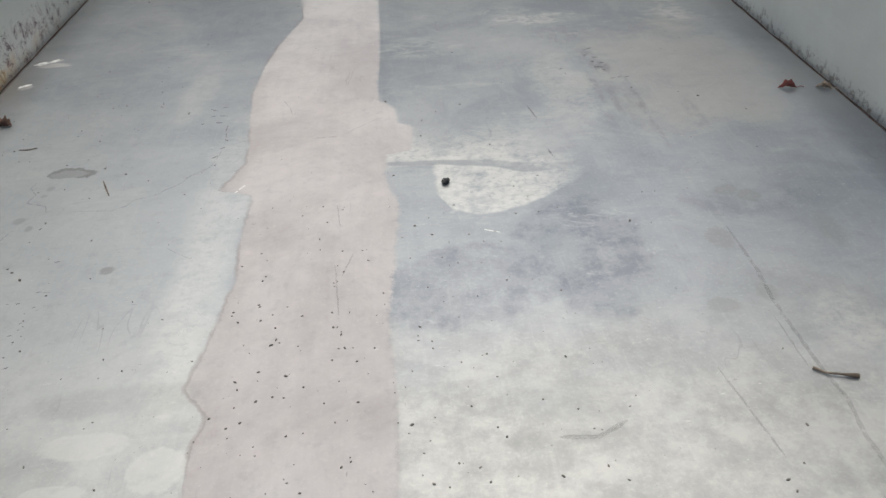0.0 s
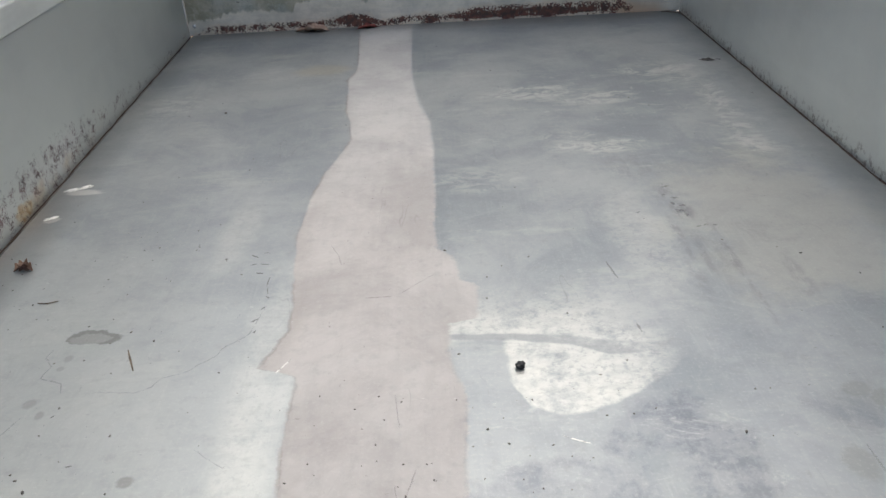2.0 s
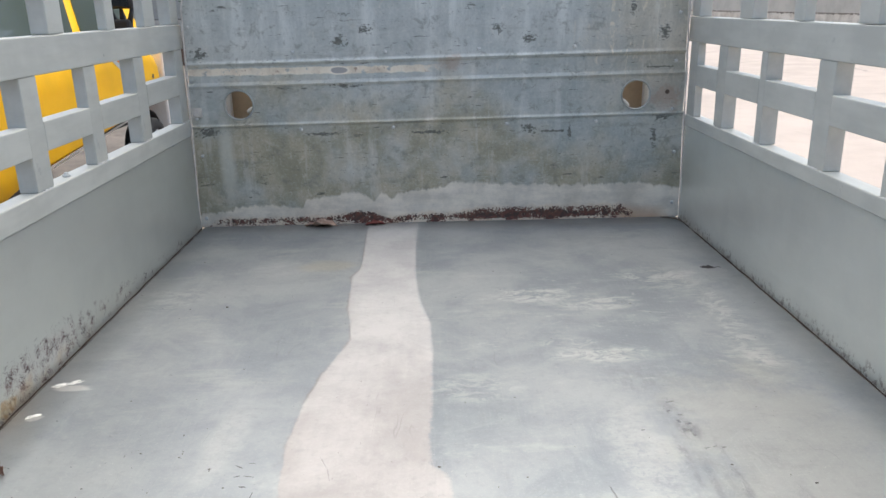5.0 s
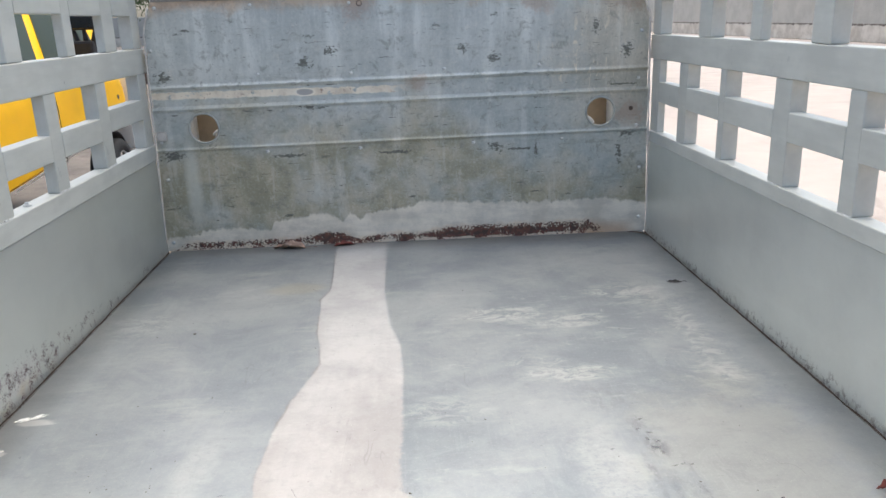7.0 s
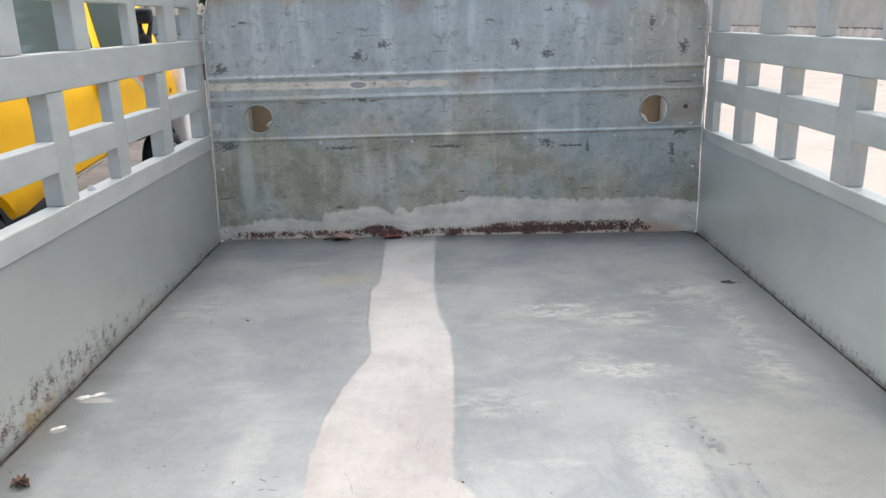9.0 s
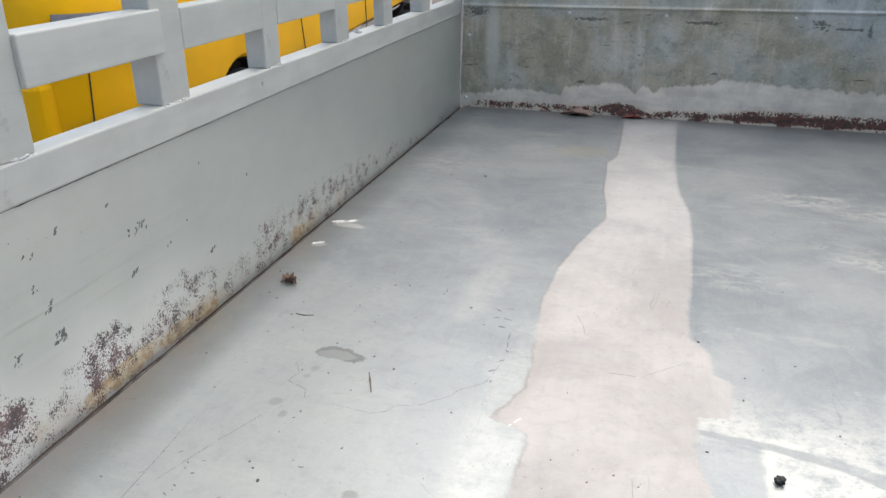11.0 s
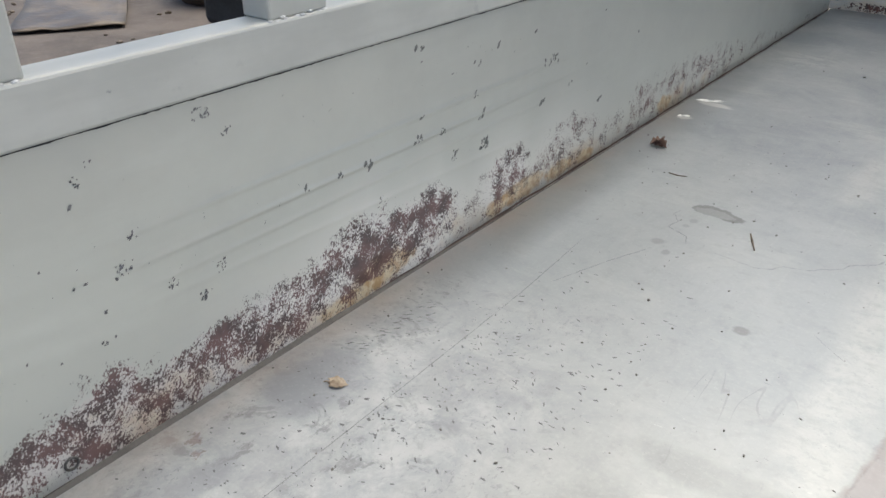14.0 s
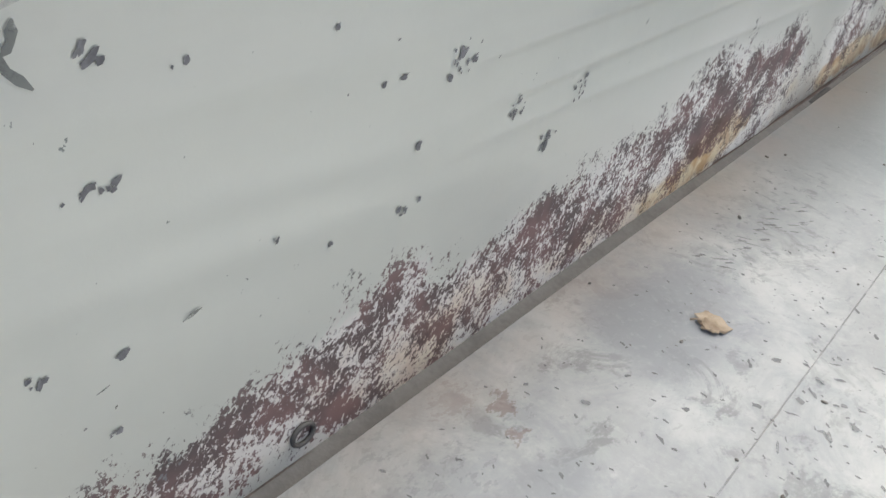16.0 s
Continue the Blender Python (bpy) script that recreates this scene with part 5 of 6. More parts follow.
grid(us, high_z, lambda u, z: (u * half_width(z), front_y(z, u * half_width(z)) + 0.0015 * math.sin(u * 7) * math.sin(z * 11), z), bm)
# band with the holes
edges_x = [-0.79, HOLES[0][0] - cells, HOLES[0][0] + cells, HOLES[1][0] - cells, HOLES[1][0] + cells, 0.79]
for a, b in ((0, 1), (2, 3), (4, 5)):
    grid(steps(edges_x[a], edges_x[b], 12), steps(0.356, 0.452, 3), lambda u, z: (u, YF, z), bm)
for hx, hz in HOLES:
    inner, outer = [], []
    for k in range(48):
        a = 2 * math.pi * k / 48
        c, s = math.cos(a), math.sin(a)
        g = 1 / max(abs(c), abs(s))
        gz = hz + s * g * (0.452 - hz if s > 0 else hz - 0.356)
        inner.append(bm.verts.new((hx + c * 0.044, YF, hz + s * 0.044)))
        outer.append(bm.verts.new((hx + c * g * cells, YF, gz)))
    for k in range(48):
        bm.faces.new((inner[k], outer[k], outer[(k + 1) % 48], inner[(k + 1) % 48]))
front = part("front_panel", bm, FRONT, truck, "stained blue-grey sheet metal front panel, primed and rusty along the foot")
for p in front.data.polygons:
    if p.normal.y > 0:
        p.flip()
shell(front, 0.004)
RINGM = plain("hole_rim", (0.42, 0.43, 0.40), 0.5, 0.2, 0.2, 40)
for hx, hz in HOLES:
    part("hole_rim", lathe([(0.0435, 0.0), (0.0445, -0.004), (0.048, -0.004), (0.0495, 0.0), (0.0435, 0.003)], 40, "Y", at=(hx, YF, hz)), RINGM, front, "raised rim", True)
# lids of those rings are open
for o in front.children:
    b = bmesh.new()
    b.from_mesh(o.data)
    bmesh.ops.delete(b, geom=[f for f in b.faces if len(f.verts) > 4], context="FACES")
    b.to_mesh(o.data)
    b.free()

screw = finish(lathe([(0.0062, 0.0), (0.006, -0.0015), (0.0042, -0.0035), (0.0015, -0.0042)], 10, "Y"), "screw", STEEL, True)
spots = [(-0.744, 0.768), (-0.457, 0.769), (-0.156, 0.766), (0.132, 0.772), (0.433, 0.775), (-0.772, 0.643), (0.761, 0.658)]
spots += [(-0.453, 0.562), (-0.163, 0.557), (0.131, 0.56), (0.433, 0.562), (0.757, 0.511), (-0.444, 0.32), (-0.147, 0.32), (0.22, 0.324), (0.509, 0.326), (-0.775, 0.36)]
spots += [(-0.77, 0.24), (0.77, 0.22), (0.755, 0.36), (-0.78, 0.03), (0.775, 0.05)]
for x, z in spots:
    o = part("screw", screw, STEEL, front)
    o.matrix_basis = Matrix.Translation((x, front_y(z) - 0.0005, z))
for x, z, r in ((-0.125, 0.765, 0.8), (0.725, 0.774, 1.0), (0.735, 0.415, 0.6)):
    part("rust_hole", lathe([(0.012 * r, 0), (0.009 * r, -0.002), (0.006 * r, 0.004)], 14, "Y", at=(x, front_y(z) - 0.0008, z)), SEAM, front, "small rusted hole", True)
# fold along the top, sealant down both edges
part("top_fold", box(-0.752, 0.752, YF - 0.004, YF + 0.03, 0.785, 0.793, 0.002), plain("fold_metal", (0.25, 0.23, 0.21), 0.5, 0.2, 0.3, 15, 0.2), front, "rust-stained folded edge")
for s in (-1, 1):
    pts = [(s * (half_width(z) + 0.002 + 0.002 * noise.noise((z * 20, s, 3))), YF - 0.006, z) for z in steps(0.01, 0.77, 30)]
    part("sealant", tube(pts, [0.003 + 0.0018 * noise.noise((z * 14, s * 5, 1)) for z in steps(0.01, 0.77, 30)]), SEAL, front, "uneven pale sealant line", True)
part("patch_plate", box(-0.787, -0.755, YF - 0.004, YF, 0.365, 0.395, 0.004), SEAL, front, "small pale filler patch")

# cab
cab = part("cab", box(-0.80, 0.80, 3.04, 3.06, -0.25, 0.70, 0.006), CAB_LOW, truck, "white cab back wall, beige below")
bm = bmesh.new()
WX0, WX1, WZ0, WZ1 = -0.525, 0.515, 0.797, 1.16
out_x, out_z = (-0.80, 0.80), (0.70, 1.28)


def round_rect(a, x0, x1, z0, z1):
    """Point at angle a on a rectangle with rounded corners."""
    c, s = math.cos(a), math.sin(a)
    f = lambda v: math.copysign(abs(v) ** 0.22, v)
    return (x0 + x1) / 2 + f(c) * (x1 - x0) / 2, (z0 + z1) / 2 + f(s) * (z1 - z0) / 2


n = 160
ring_a, ring_b = [], []
for k in range(n):
    a = 2 * math.pi * (k + 0.5) / n
    x, z = round_rect(a, WX0, WX1, WZ0, WZ1)
    X, Z = round_rect(a, *out_x, *out_z)
    ring_a.append(bm.verts.new((x, 3.03, z)))
    ring_b.append(bm.verts.new((X, 3.03, Z)))
for k in range(n):
    bm.faces.new((ring_a[k], ring_b[k], ring_b[(k + 1) % n], ring_a[(k + 1) % n]))
shell(part("back_wall", bm, CAB, cab, "white painted panel round the rear window"), 0.015)
for x0, x1, mat in ((-0.767, -0.745, SEAT_PALE), (-0.672, -0.668, SEAT_GREY), (0.703, 0.728, SEAT_PALE), (0.655, 0.659, SEAT_GREY)):
    part("panel_seam", box(x0, x1, 3.010, 3.016, 0.72, 1.26, 0.0015), mat, cab, "grey seam down the cab wall")
pts = [round_rect(2 * math.pi * (k + 0.5) / n, WX0, WX1, WZ0, WZ1) for k in range(n)]
pts = [(x, 3.026, z) for x, z in pts + pts[:1]]
part("window_seal", tube(pts, 0.014, 8), BLACK, cab, "black rubber window seal", True)
bm = bmesh.new()
bm.faces.new([bm.verts.new((x, 3.035, z)) for x, _, z in pts[:-1]])
pane = part("rear_window", bm, GLASS, cab, "clear rear window, tinted for a green reflection")
pane.visible_shadow = False
for x in (-0.464, -0.157, 0.163, 0.46):
    part("window_bar", box(x - 0.019, x + 0.019, 2.985, 3.0, 0.76, 1.2, 0.004), CAB, cab)
for s in (-1, 1):
    part("corner_post", box(*sorted((s * 0.692, s * 0.75)), 2.995, 3.028, -0.1, 1.2, 0.012), CAB, cab)
    part("side_wall", box(*sorted((s * 0.78, s * 0.80)), 3.05, 4.3, -0.3, 0.75, 0.008), CAB, cab)
    pts = [(s * 0.60 + 0.03 * math.cos(t), 2.95, 0.352 + 0.03 * math.sin(t)) for t in steps(0.3, 2.6, 10)]
    part("hose", tube(pts, 0.007, 8), CAB, cab, "white curved hose", True)
part("roof", box(-0.78, 0.78, 3.02, 4.2, 1.27, 1.31, 0.02), CAB, cab)
part("nose", box(-0.78, 0.78, 4.2, 4.5, -0.3, 0.72, 0.05), CAB, cab)
part("cab_floor", box(-0.78, 0.78, 3.06, 4.25, -0.3, -0.24, 0.01), CHASSIS, cab)
part("dashboard", box(-0.76, 0.76, 3.95, 4.2, 0.45, 0.72, 0.06, 3), SEAT_BLACK, cab)
for sx, cover in ((-0.36, SEAT_BLACK), (0.36, SEAT_PALE)):
    seat = part("seat", box(sx - 0.25, sx + 0.25, 3.15, 3.65, 0.12, 0.26, 0.05, 3), cover, cab, "cab seat")
    part("backrest", box(sx - 0.24, sx + 0.24, 3.1, 3.23, 0.24, 0.80, 0.05, 3), cover, seat)
    part("headrest", box(sx - 0.13, sx + 0.13, 3.1, 3.2, 0.82, 0.99 if sx < 0 else 0.90, 0.045, 3), cover, seat)
for s in (-1, 1):
    part("pillar", tube([(s * 0.76, 4.2, 0.72), (s * 0.70, 3.98, 1.28)], 0.03, 8), CAB, cab, "", True)
bm = bmesh.new()
bm.faces.new([bm.verts.new(p) for p in ((-0.74, 4.19, 0.72), (0.74, 4.19, 0.72), (0.69, 3.98, 1.27), (-0.69, 3.98, 1.27))])
o = part("windscreen", bm, GLASS, cab, "clear windscreen")
o.visible_shadow = False
for s in (-1, 1):
    part("chassis_rail", box(*sorted((s * 0.32, s * 0.40)), YB, 4.2, -0.24, -0.12, 0.006), CHASSIS, truck)
for y in (0.2, 1.0, 1.8, 2.6):
    part("cross_member", box(-0.8, 0.8, y, y + 0.06, -0.12, -0.006, 0.004), CHASSIS, truck)


def wheel_parts(parent, r, w, tyre_m=TYRE):
    """A tyre and rim about the x axis at the origin; the outer side faces +x."""
    h = w / 2
    t = lathe([(r * 0.62, -h), (r * 0.9, -h), (r * 0.985, -h * 0.75), (r, -h * 0.4), (r, h * 0.4), (r * 0.985, h * 0.75), (r * 0.9, h), (r * 0.62, h), (r * 0.6, h * 0.8)], 36)
    rim = lathe([(r * 0.63, -h * 0.9), (r * 0.63, h * 0.92), (r * 0.58, h * 0.95), (r * 0.55, h * 0.6), (r * 0.3, h * 0.45), (r * 0.24, h * 0.75), (r * 0.08, h * 0.8)], 36)
    for k in range(6):
        box(h * 0.5, h * 0.85, -r * 0.06, r * 0.06, r * 0.2, r * 0.57, 0.004, 1, rim)
        bmesh.ops.rotate(rim, cent=(0, 0, 0), matrix=Matrix.Rotation(math.pi / 3, 3, "X"), verts=rim.verts)
    return finish(t, "tyre", tyre_m, True), finish(rim, "rim", RIM)


def put_wheel(owner, tyre, rim, at, out, label="black tyre on a grey steel rim"):
    m = Matrix.Translation(at) @ (Matrix() if out > 0 else Matrix.Rotation(math.pi, 4, "Z"))
    w = part("wheel", tyre, TYRE, owner, label)
    w.matrix_basis = m
    r = part("rim", rim, RIM, w)
    r.matrix_parent_inverse = Matrix()
    if w.parent:
        r.matrix_basis = Matrix()
    return w


ty, ri = wheel_parts(truck, 0.27, 0.16)
for x, y in ((-0.66, 0.55), (0.66, 0.55), (-0.66, 3.75), (0.66, 3.75)):
    put_wheel(truck, ty, ri, (x, y, GROUND + 0.27), math.copysign(1, x))


# ---------------------------------------------------------------- parked cars
def car(name, label, paint_m, at, turn, spec, plate=False):
    """A car on its wheels: local y runs forward from its tail, x across, z up from the ground."""
    L, W, sill, deck, hood, roof = spec["size"]
    wheels, wr = spec["wheels"], spec["wheel_r"]
    g0, g1, r0, r1 = spec["cabin"]
    M = Matrix.Translation(at) @ Matrix.Rotation(radians(turn), 4, "Z")
    root = hold(name, (0, 0, 0), label, "car")

    def plan(y):
        e = max(0.0, abs(y - L / 2) / (L / 2))
        return W / 2 * (1 - 0.14 * e ** 30 - 0.02 * e ** 4)

    def top(y):
        f = max(0.0, min(1, (y - g1 + 0.2) / 0.5))
        nose = max(0.0, (y - (L - 0.5)) / 0.5) ** 2 * 0.16
        tail = max(0.0, (0.25 - y) / 0.25) ** 2 * 0.06
        return deck + (hood - deck) * f - nose - tail

    def bottom(y):
        z = sill + spec.get("rise", 0) * max(0.0, y - 2.0)
        if "rise" in spec:
            z -= 0.06 * max(0.0, min(1.0, (2.0 - y) / 0.3))
        for wy in wheels:
            q = (wr + (0.055 if wy < L / 2 else 0.13)) ** 2 - (y - wy) ** 2
            if q > 0:
                z = max(z, wr + math.sqrt(q))
        return z + 0.03 * max(0, abs(y - L / 2) / (L / 2) - 0.8)

    ys = steps(0, 0.3, 12) + steps(0.33, L - 0.33, 110) + steps(L - 0.3, L, 12)

    def ring(y):
        w, zb, zt = plan(y), bottom(y), top(y)
        h = zt - zb
        prof = [(-0.05, 0), (-0.015, 0.03 * h / 0.6), (-0.002, 0.2 * h), (0.0, 0.5 * h), (-0.006, 0.66 * h), (-0.004, 0.70 * h), (-0.02, 0.85 * h), (-0.045, 0.95 * h), (-0.09, h), (-0.3, h + 0.012)]
        pts = [(w + a, y, zb + b) for a, b in prof] + [(0, y, zt + 0.03)]
        return pts + [(-x, yy, z) for x, yy, z in pts[-2::-1]]

    bm = bmesh.new()
    rows = [[bm.verts.new(p) for p in ring(y)] for y in ys]
    for a, b in zip(rows, rows[1:]):
        for i in range(len(a) - 1):
            bm.faces.new((a[i], a[i + 1], b[i + 1], b[i]))
    bm.faces.new(rows[0])
    bm.faces.new(rows[-1])
    bm.transform(M)
    body = part("body", bm, paint_m, root, "", True)
    ed = body.modifiers.new("edges", "EDGE_SPLIT")
    ed.split_angle = radians(40)

    def add(nm, b, mat, lab="", smooth=False, owner=None):
        b.transform(M)
        return part(nm, b, mat, owner or root, lab, smooth)

    add("underbody", box(-W / 2 + 0.16, W / 2 - 0.16, 0.2, L - 0.2, sill + 0.03, sill + 0.3, 0.02), CHASSIS)
    # black box added in place of the shadow under the tail
    add("rear_valance", box(-W / 2 + 0.12, W / 2 - 0.12, 0.04, 0.75, sill - 0.27, sill + 0.02, 0.04), CHASSIS, "black box standing in for the shade behind the bumper")
    for wy in wheels:
        for s in (-1, 1):
            b = grid(steps(radians(15), radians(130 if wy > L / 2 else 165), 16), (-0.11, 0.11), lambda a, u: (s * (W / 2 - 0.19) + u, wy + (wr + 0.06) * math.cos(a), wr + (wr + 0.06) * math.sin(a)))
            shell(add("arch_liner", b, BLACK), 0.01)
    # cabin: roof, pillars, windows
    bw, rw = plan((g0 + g1) / 2) - 0.075, W / 2 - 0.21
    base = [(-bw, g0), (bw, g0), (bw, g1), (-bw, g1)]
    high = [(-rw, r0), (rw, r0), (rw, r1), (-rw, r1)]
    bm = bmesh.new()
    lo = [bm.verts.new((x, y, deck - 0.02)) for x, y in base]
    hi = [bm.verts.new((x, y, roof)) for x, y in high]
    bm.faces.new(hi)
    for i in range(4):
        bm.faces.new((lo[i], lo[(i + 1) % 4], hi[(i + 1) % 4], hi[i]))
    bmesh.ops.bevel(bm, geom=bm.edges[:], offset=0.05, segments=3, affect="EDGES")
    cabin = add("cabin", bm, paint_m, "", True)

    def pane(i, s0, s1, t0, t1, nm):
        a0, a1 = Vector((*base[i], deck)), Vector((*base[(i + 1) % 4], deck))
        b0, b1 = Vector((*high[i], roof)), Vector((*high[(i + 1) % 4], roof))
        q = lambda s, t: (a0.lerp(a1, s)).lerp(b0.lerp(b1, s), t)
        nrm = (a1 - a0).cross(b0 - a0).normalized() * 0.004
        b = bmesh.new()
        pts = [q(s0, t0), q(s1, t0), q(s1, t1), q(s0, t1)]
        v = [b.verts.new(p + nrm) for p in pts]
        w = [b.verts.new(p - nrm * 3) for p in pts]
        b.faces.new(v)
        b.faces.new(w[::-1])
        for k in range(4):
            b.faces.new((v[k], w[k], w[(k + 1) % 4], v[(k + 1) % 4]))
        add(nm, b, GLASS_DARK, "dark window glass", False, cabin)

    pane(0, 0.1, 0.9, 0.15, 0.85, "rear_window")
    pane(2, 0.08, 0.92, 0.1, 0.9, "windscreen")
    for i in (1, 3):
        d = (lambda a, b: (a, b)) if i == 1 else (lambda a, b: (1 - b, 1 - a))
        for a, b in spec.get("panes", ((0.08, 0.36), (0.40, 0.66), (0.70, 0.93))):
            pane(i, *d(a, b), 0.1, 0.84, "window")
    ty, ri = wheel_parts(root, wr, 0.19)
    for wy in wheels:
        for s in (-1, 1):
            p = M @ Vector((s * (W / 2 - 0.12), wy, wr))
            w = put_wheel(root, ty, ri, p, 1)
            w.matrix_basis = Matrix.Translation(p) @ Matrix.Rotation(radians(turn) + (0 if s > 0 else math.pi), 4, "Z")
    sx = spec.get("trim_side", 1)
    for y0, z0, y1, z1 in spec.get("seams", ()):
        pts = []
        for t in steps(0, 1, 6):
            y, z = y0 + (y1 - y0) * t, z0 + (z1 - z0) * t
            h = (z - bottom(y)) / (top(y) - bottom(y))
            inn = 0.0 if h < 0.6 else 0.012 * (h - 0.6) / 0.25
            pts.append((sx * (plan(y) - inn + 0.0005), y, z))
        add("door_seam", tube(pts, 0.003, 5), BLACK, "dark panel gap")
    for y, z, l, vertical in spec.get("handles", ()):
        w = plan(y)
        b = box(*sorted((sx * (w - 0.005), sx * (w + (0.025 if vertical else 0.002)))), y, y + (0.085 if vertical else l), z, z + (l if vertical else 0.011), 0.008 if vertical else 0.003, 2)
        add("handle", b, CHROME if vertical else BLACK, "chrome door handle" if vertical else "recessed door handle")
    if "spot" in spec:
        y, z = spec["spot"]
        add("decal", lathe([(0.02, 0.003), (0.018, 0.0), (0.005, 0.004)], 9, "X", at=(sx * (plan(y) + 0.002), y, z)), SEAM, "small brown mark")
    if "sill_trim" in spec:
        a, c = spec["sill_trim"]
        add("sill_trim", grid(steps(a, c, 12), steps(0, 1, 2), lambda y, v: (sx * (W / 2 - 0.028 + 0.02 * v), y, bottom(y) - 0.012 + 0.026 * v)), CAB, "pale sill trim")
        shell(root.children[-1], 0.006)
    if "decal" in spec:
        def stuck(y, z):
            h = (z - bottom(y)) / (top(y) - bottom(y))
            inn = 0.004 + max(0.0, h - 0.70) * 0.107 + max(0.0, h - 0.85) * 0.14
            return (sx * (plan(y) - inn + 0.002), y, z)
        y0, z0, y1, z1 = spec["decal"]
        b = grid(steps(0, 1, 10), steps(0, 1, 2), lambda t, v: stuck(y0 + (y1 - y0) * t + 0.075 * v, z0 + (z1 - z0) * t))
        shell(add("decal", b, STEEL, "grey slanting stripe"), 0.001)
        b = grid(steps(0, 1, 10), steps(0, 1, 6), lambda t, v: stuck(y0 + (y1 - y0) * t + 0.09 + v * (0.32 - (y1 - y0) * t), z0 + (z1 - z0) * t))
        shell(add("decal", b, plain("mark_orange", (0.75, 0.17, 0.06), 0.4, 0, 0.1, 8), "orange wedge"), 0.001)
    if "nose" in spec:
        add("bumper_corner", box(*sorted((sx * (W / 2 - 0.3), sx * (W / 2 - 0.015))), L - 0.03, L + 0.15, 0.36, 1.04, 0.03, 3), CAB, "pale box at the car's front")
    if "mirror" in spec:
        y, z, h = spec["mirror"]
        w = plan(y)
        hx = sorted((sx * (w + 0.02), sx * (w + 0.2)))
        mir = add("door_mirror", box(*hx, y, y + 0.07, z + h * 0.62, z + h, 0.025, 3), BLACK, "black door mirror on a bracket")
        add("mirror_glass", box(hx[0] + 0.02, hx[1] - 0.02, y - 0.004, y + 0.004, z + h * 0.66, z + h - 0.02, 0.002), MIRROR_BLACK, "dark mirror glass", False, mir)
        add("mirror_foot", box(hx[0] - 0.02 * sx, hx[1] - 0.03, y + 0.0, y + 0.08, z - 0.05, z + 0.1, 0.02, 2), BLACK, "", False, mir)
        for k in (0.08, 0.5, 0.92):
            xa, xb = hx[0] + (hx[1] - hx[0]) * k, hx[0] + (hx[1] - hx[0]) * (0.5 + (k - 0.5) * 0.45)
            add("mirror_arm", tube([(xa, y + 0.04, z + h * 0.66), (xb, y + 0.05, z + 0.04)], [0.012, 0.024], 8), BLACK, "", True, mir)
    for s in (-1, 1):
        b = grid(steps(0.05, 0.5, 12), steps(0.72, 0.88, 5), lambda y, z: (s * (plan(y) + 0.004 - 0.01 * max(0, z - 0.72)), y, z + (0.05 - y) * 0.05))
        lamp = shell(add("tail_lamp", b, LAMP_RED, "dark red tail lamp"), 0.01)
        b = grid(steps(0.05, 0.5, 12), steps(0.80, 0.90, 4), lambda y, z: (s * (plan(y) + 0.0075 - 0.01 * max(0, z - 0.72)), y, z + (0.05 - y) * 0.05))
        shell(add("clear_lens", b, LAMP_CLEAR, "clear grey upper lens", False, lamp), 0.01)
        b = box(*sorted((s * (W / 2 - 0.5), s * (W / 2 - 0.16))), L - 0.03, L + 0.01, hood - 0.32, hood - 0.18, 0.01)
        add("head_lamp", b, CHROME, "clear head lamp")
    bump = box(-W / 2 + 0.1, W / 2 - 0.1, -0.05, 0.1, sill - 0.055, sill + 0.24, 0.04, 3)
    bp = add("bumper", bump, paint_m, "", False)
    lip = box(-W / 2 + 0.25, W / 2 - 0.25, -0.058, -0.045, sill + 0.045, sill + 0.06, 0.004)
    add("bumper_lip", lip, paint_m, "", False, bp)
    if plate:
        pz, px = sill + 0.07, 0.075
        add("number_plate", box(px - 0.195, px + 0.195, -0.066, -0.056, pz, pz + 0.14, 0.003), PLATE, "white number plate with dark characters", False, bp)
        for k, cx in enumerate((-0.155, -0.115, -0.075, -0.005, 0.04, 0.085, 0.13)):
            b = box(px + cx - 0.014, px + cx + 0.014, -0.0685, -0.0655, pz + 0.04, pz + 0.105, 0.003, 1)
            b.transform(M)
            part("character_bar", b, PLATE_INK, root)
    return root


car("yellow_car", "glossy yellow car parked alongside with dark windows", YELLOW, (-3.05, 2.62, GROUND), 0,
    {"size": (4.33, 1.70, 0.44, 1.07, 1.04, 1.58), "wheels": (1.27, 3.97), "wheel_r": 0.25, "cabin": (0.75, 4.2, 1.4, 4.0), "panes": ((0.06, 0.30), (0.33, 0.617), (0.656, 0.93)), "rise": 0.083, "decal": (3.18, 1.03, 3.45, 0.845), "nose": 1, "spot": (3.98, 0.82), "sill_trim": (2.2, 3.62),
     "seams": ((0.13, 0.47, 0.15, 0.75), (1.92, 0.45, 1.833, 0.98), (1.833, 0.98, 1.79, 1.04), (1.42, 1.035, 1.79, 1.04), (0.842, 1.05, 0.866, 1.0), (0.866, 1.0, 1.138, 0.995), (2.88, 0.5, 2.86, 1.02)),
     "handles": ((0.98, 0.985, 0.25, False), (2.655, 0.885, 0.15, True)), "mirror": (3.17, 1.16, 0.27)}, plate=True)
car("green_car", "dark green car parked further off", GREEN_PAINT, (-8.4, 13.5, GROUND), -12,
    {"size": (4.3, 1.68, 0.3, 0.95, 0.92, 1.45), "wheels": (0.85, 3.4), "wheel_r": 0.30, "cabin": (0.5, 2.9, 1.0, 2.3)})
car("white_van", "white van parked further off", WHITE_PAINT, (-5.3, 8.4, GROUND), 4,
    {"size": (4.6, 1.75, 0.35, 1.15, 1.1, 1.95), "wheels": (0.95, 3.5), "wheel_r": 0.32, "cabin": (0.1, 3.6, 0.3, 3.1)})


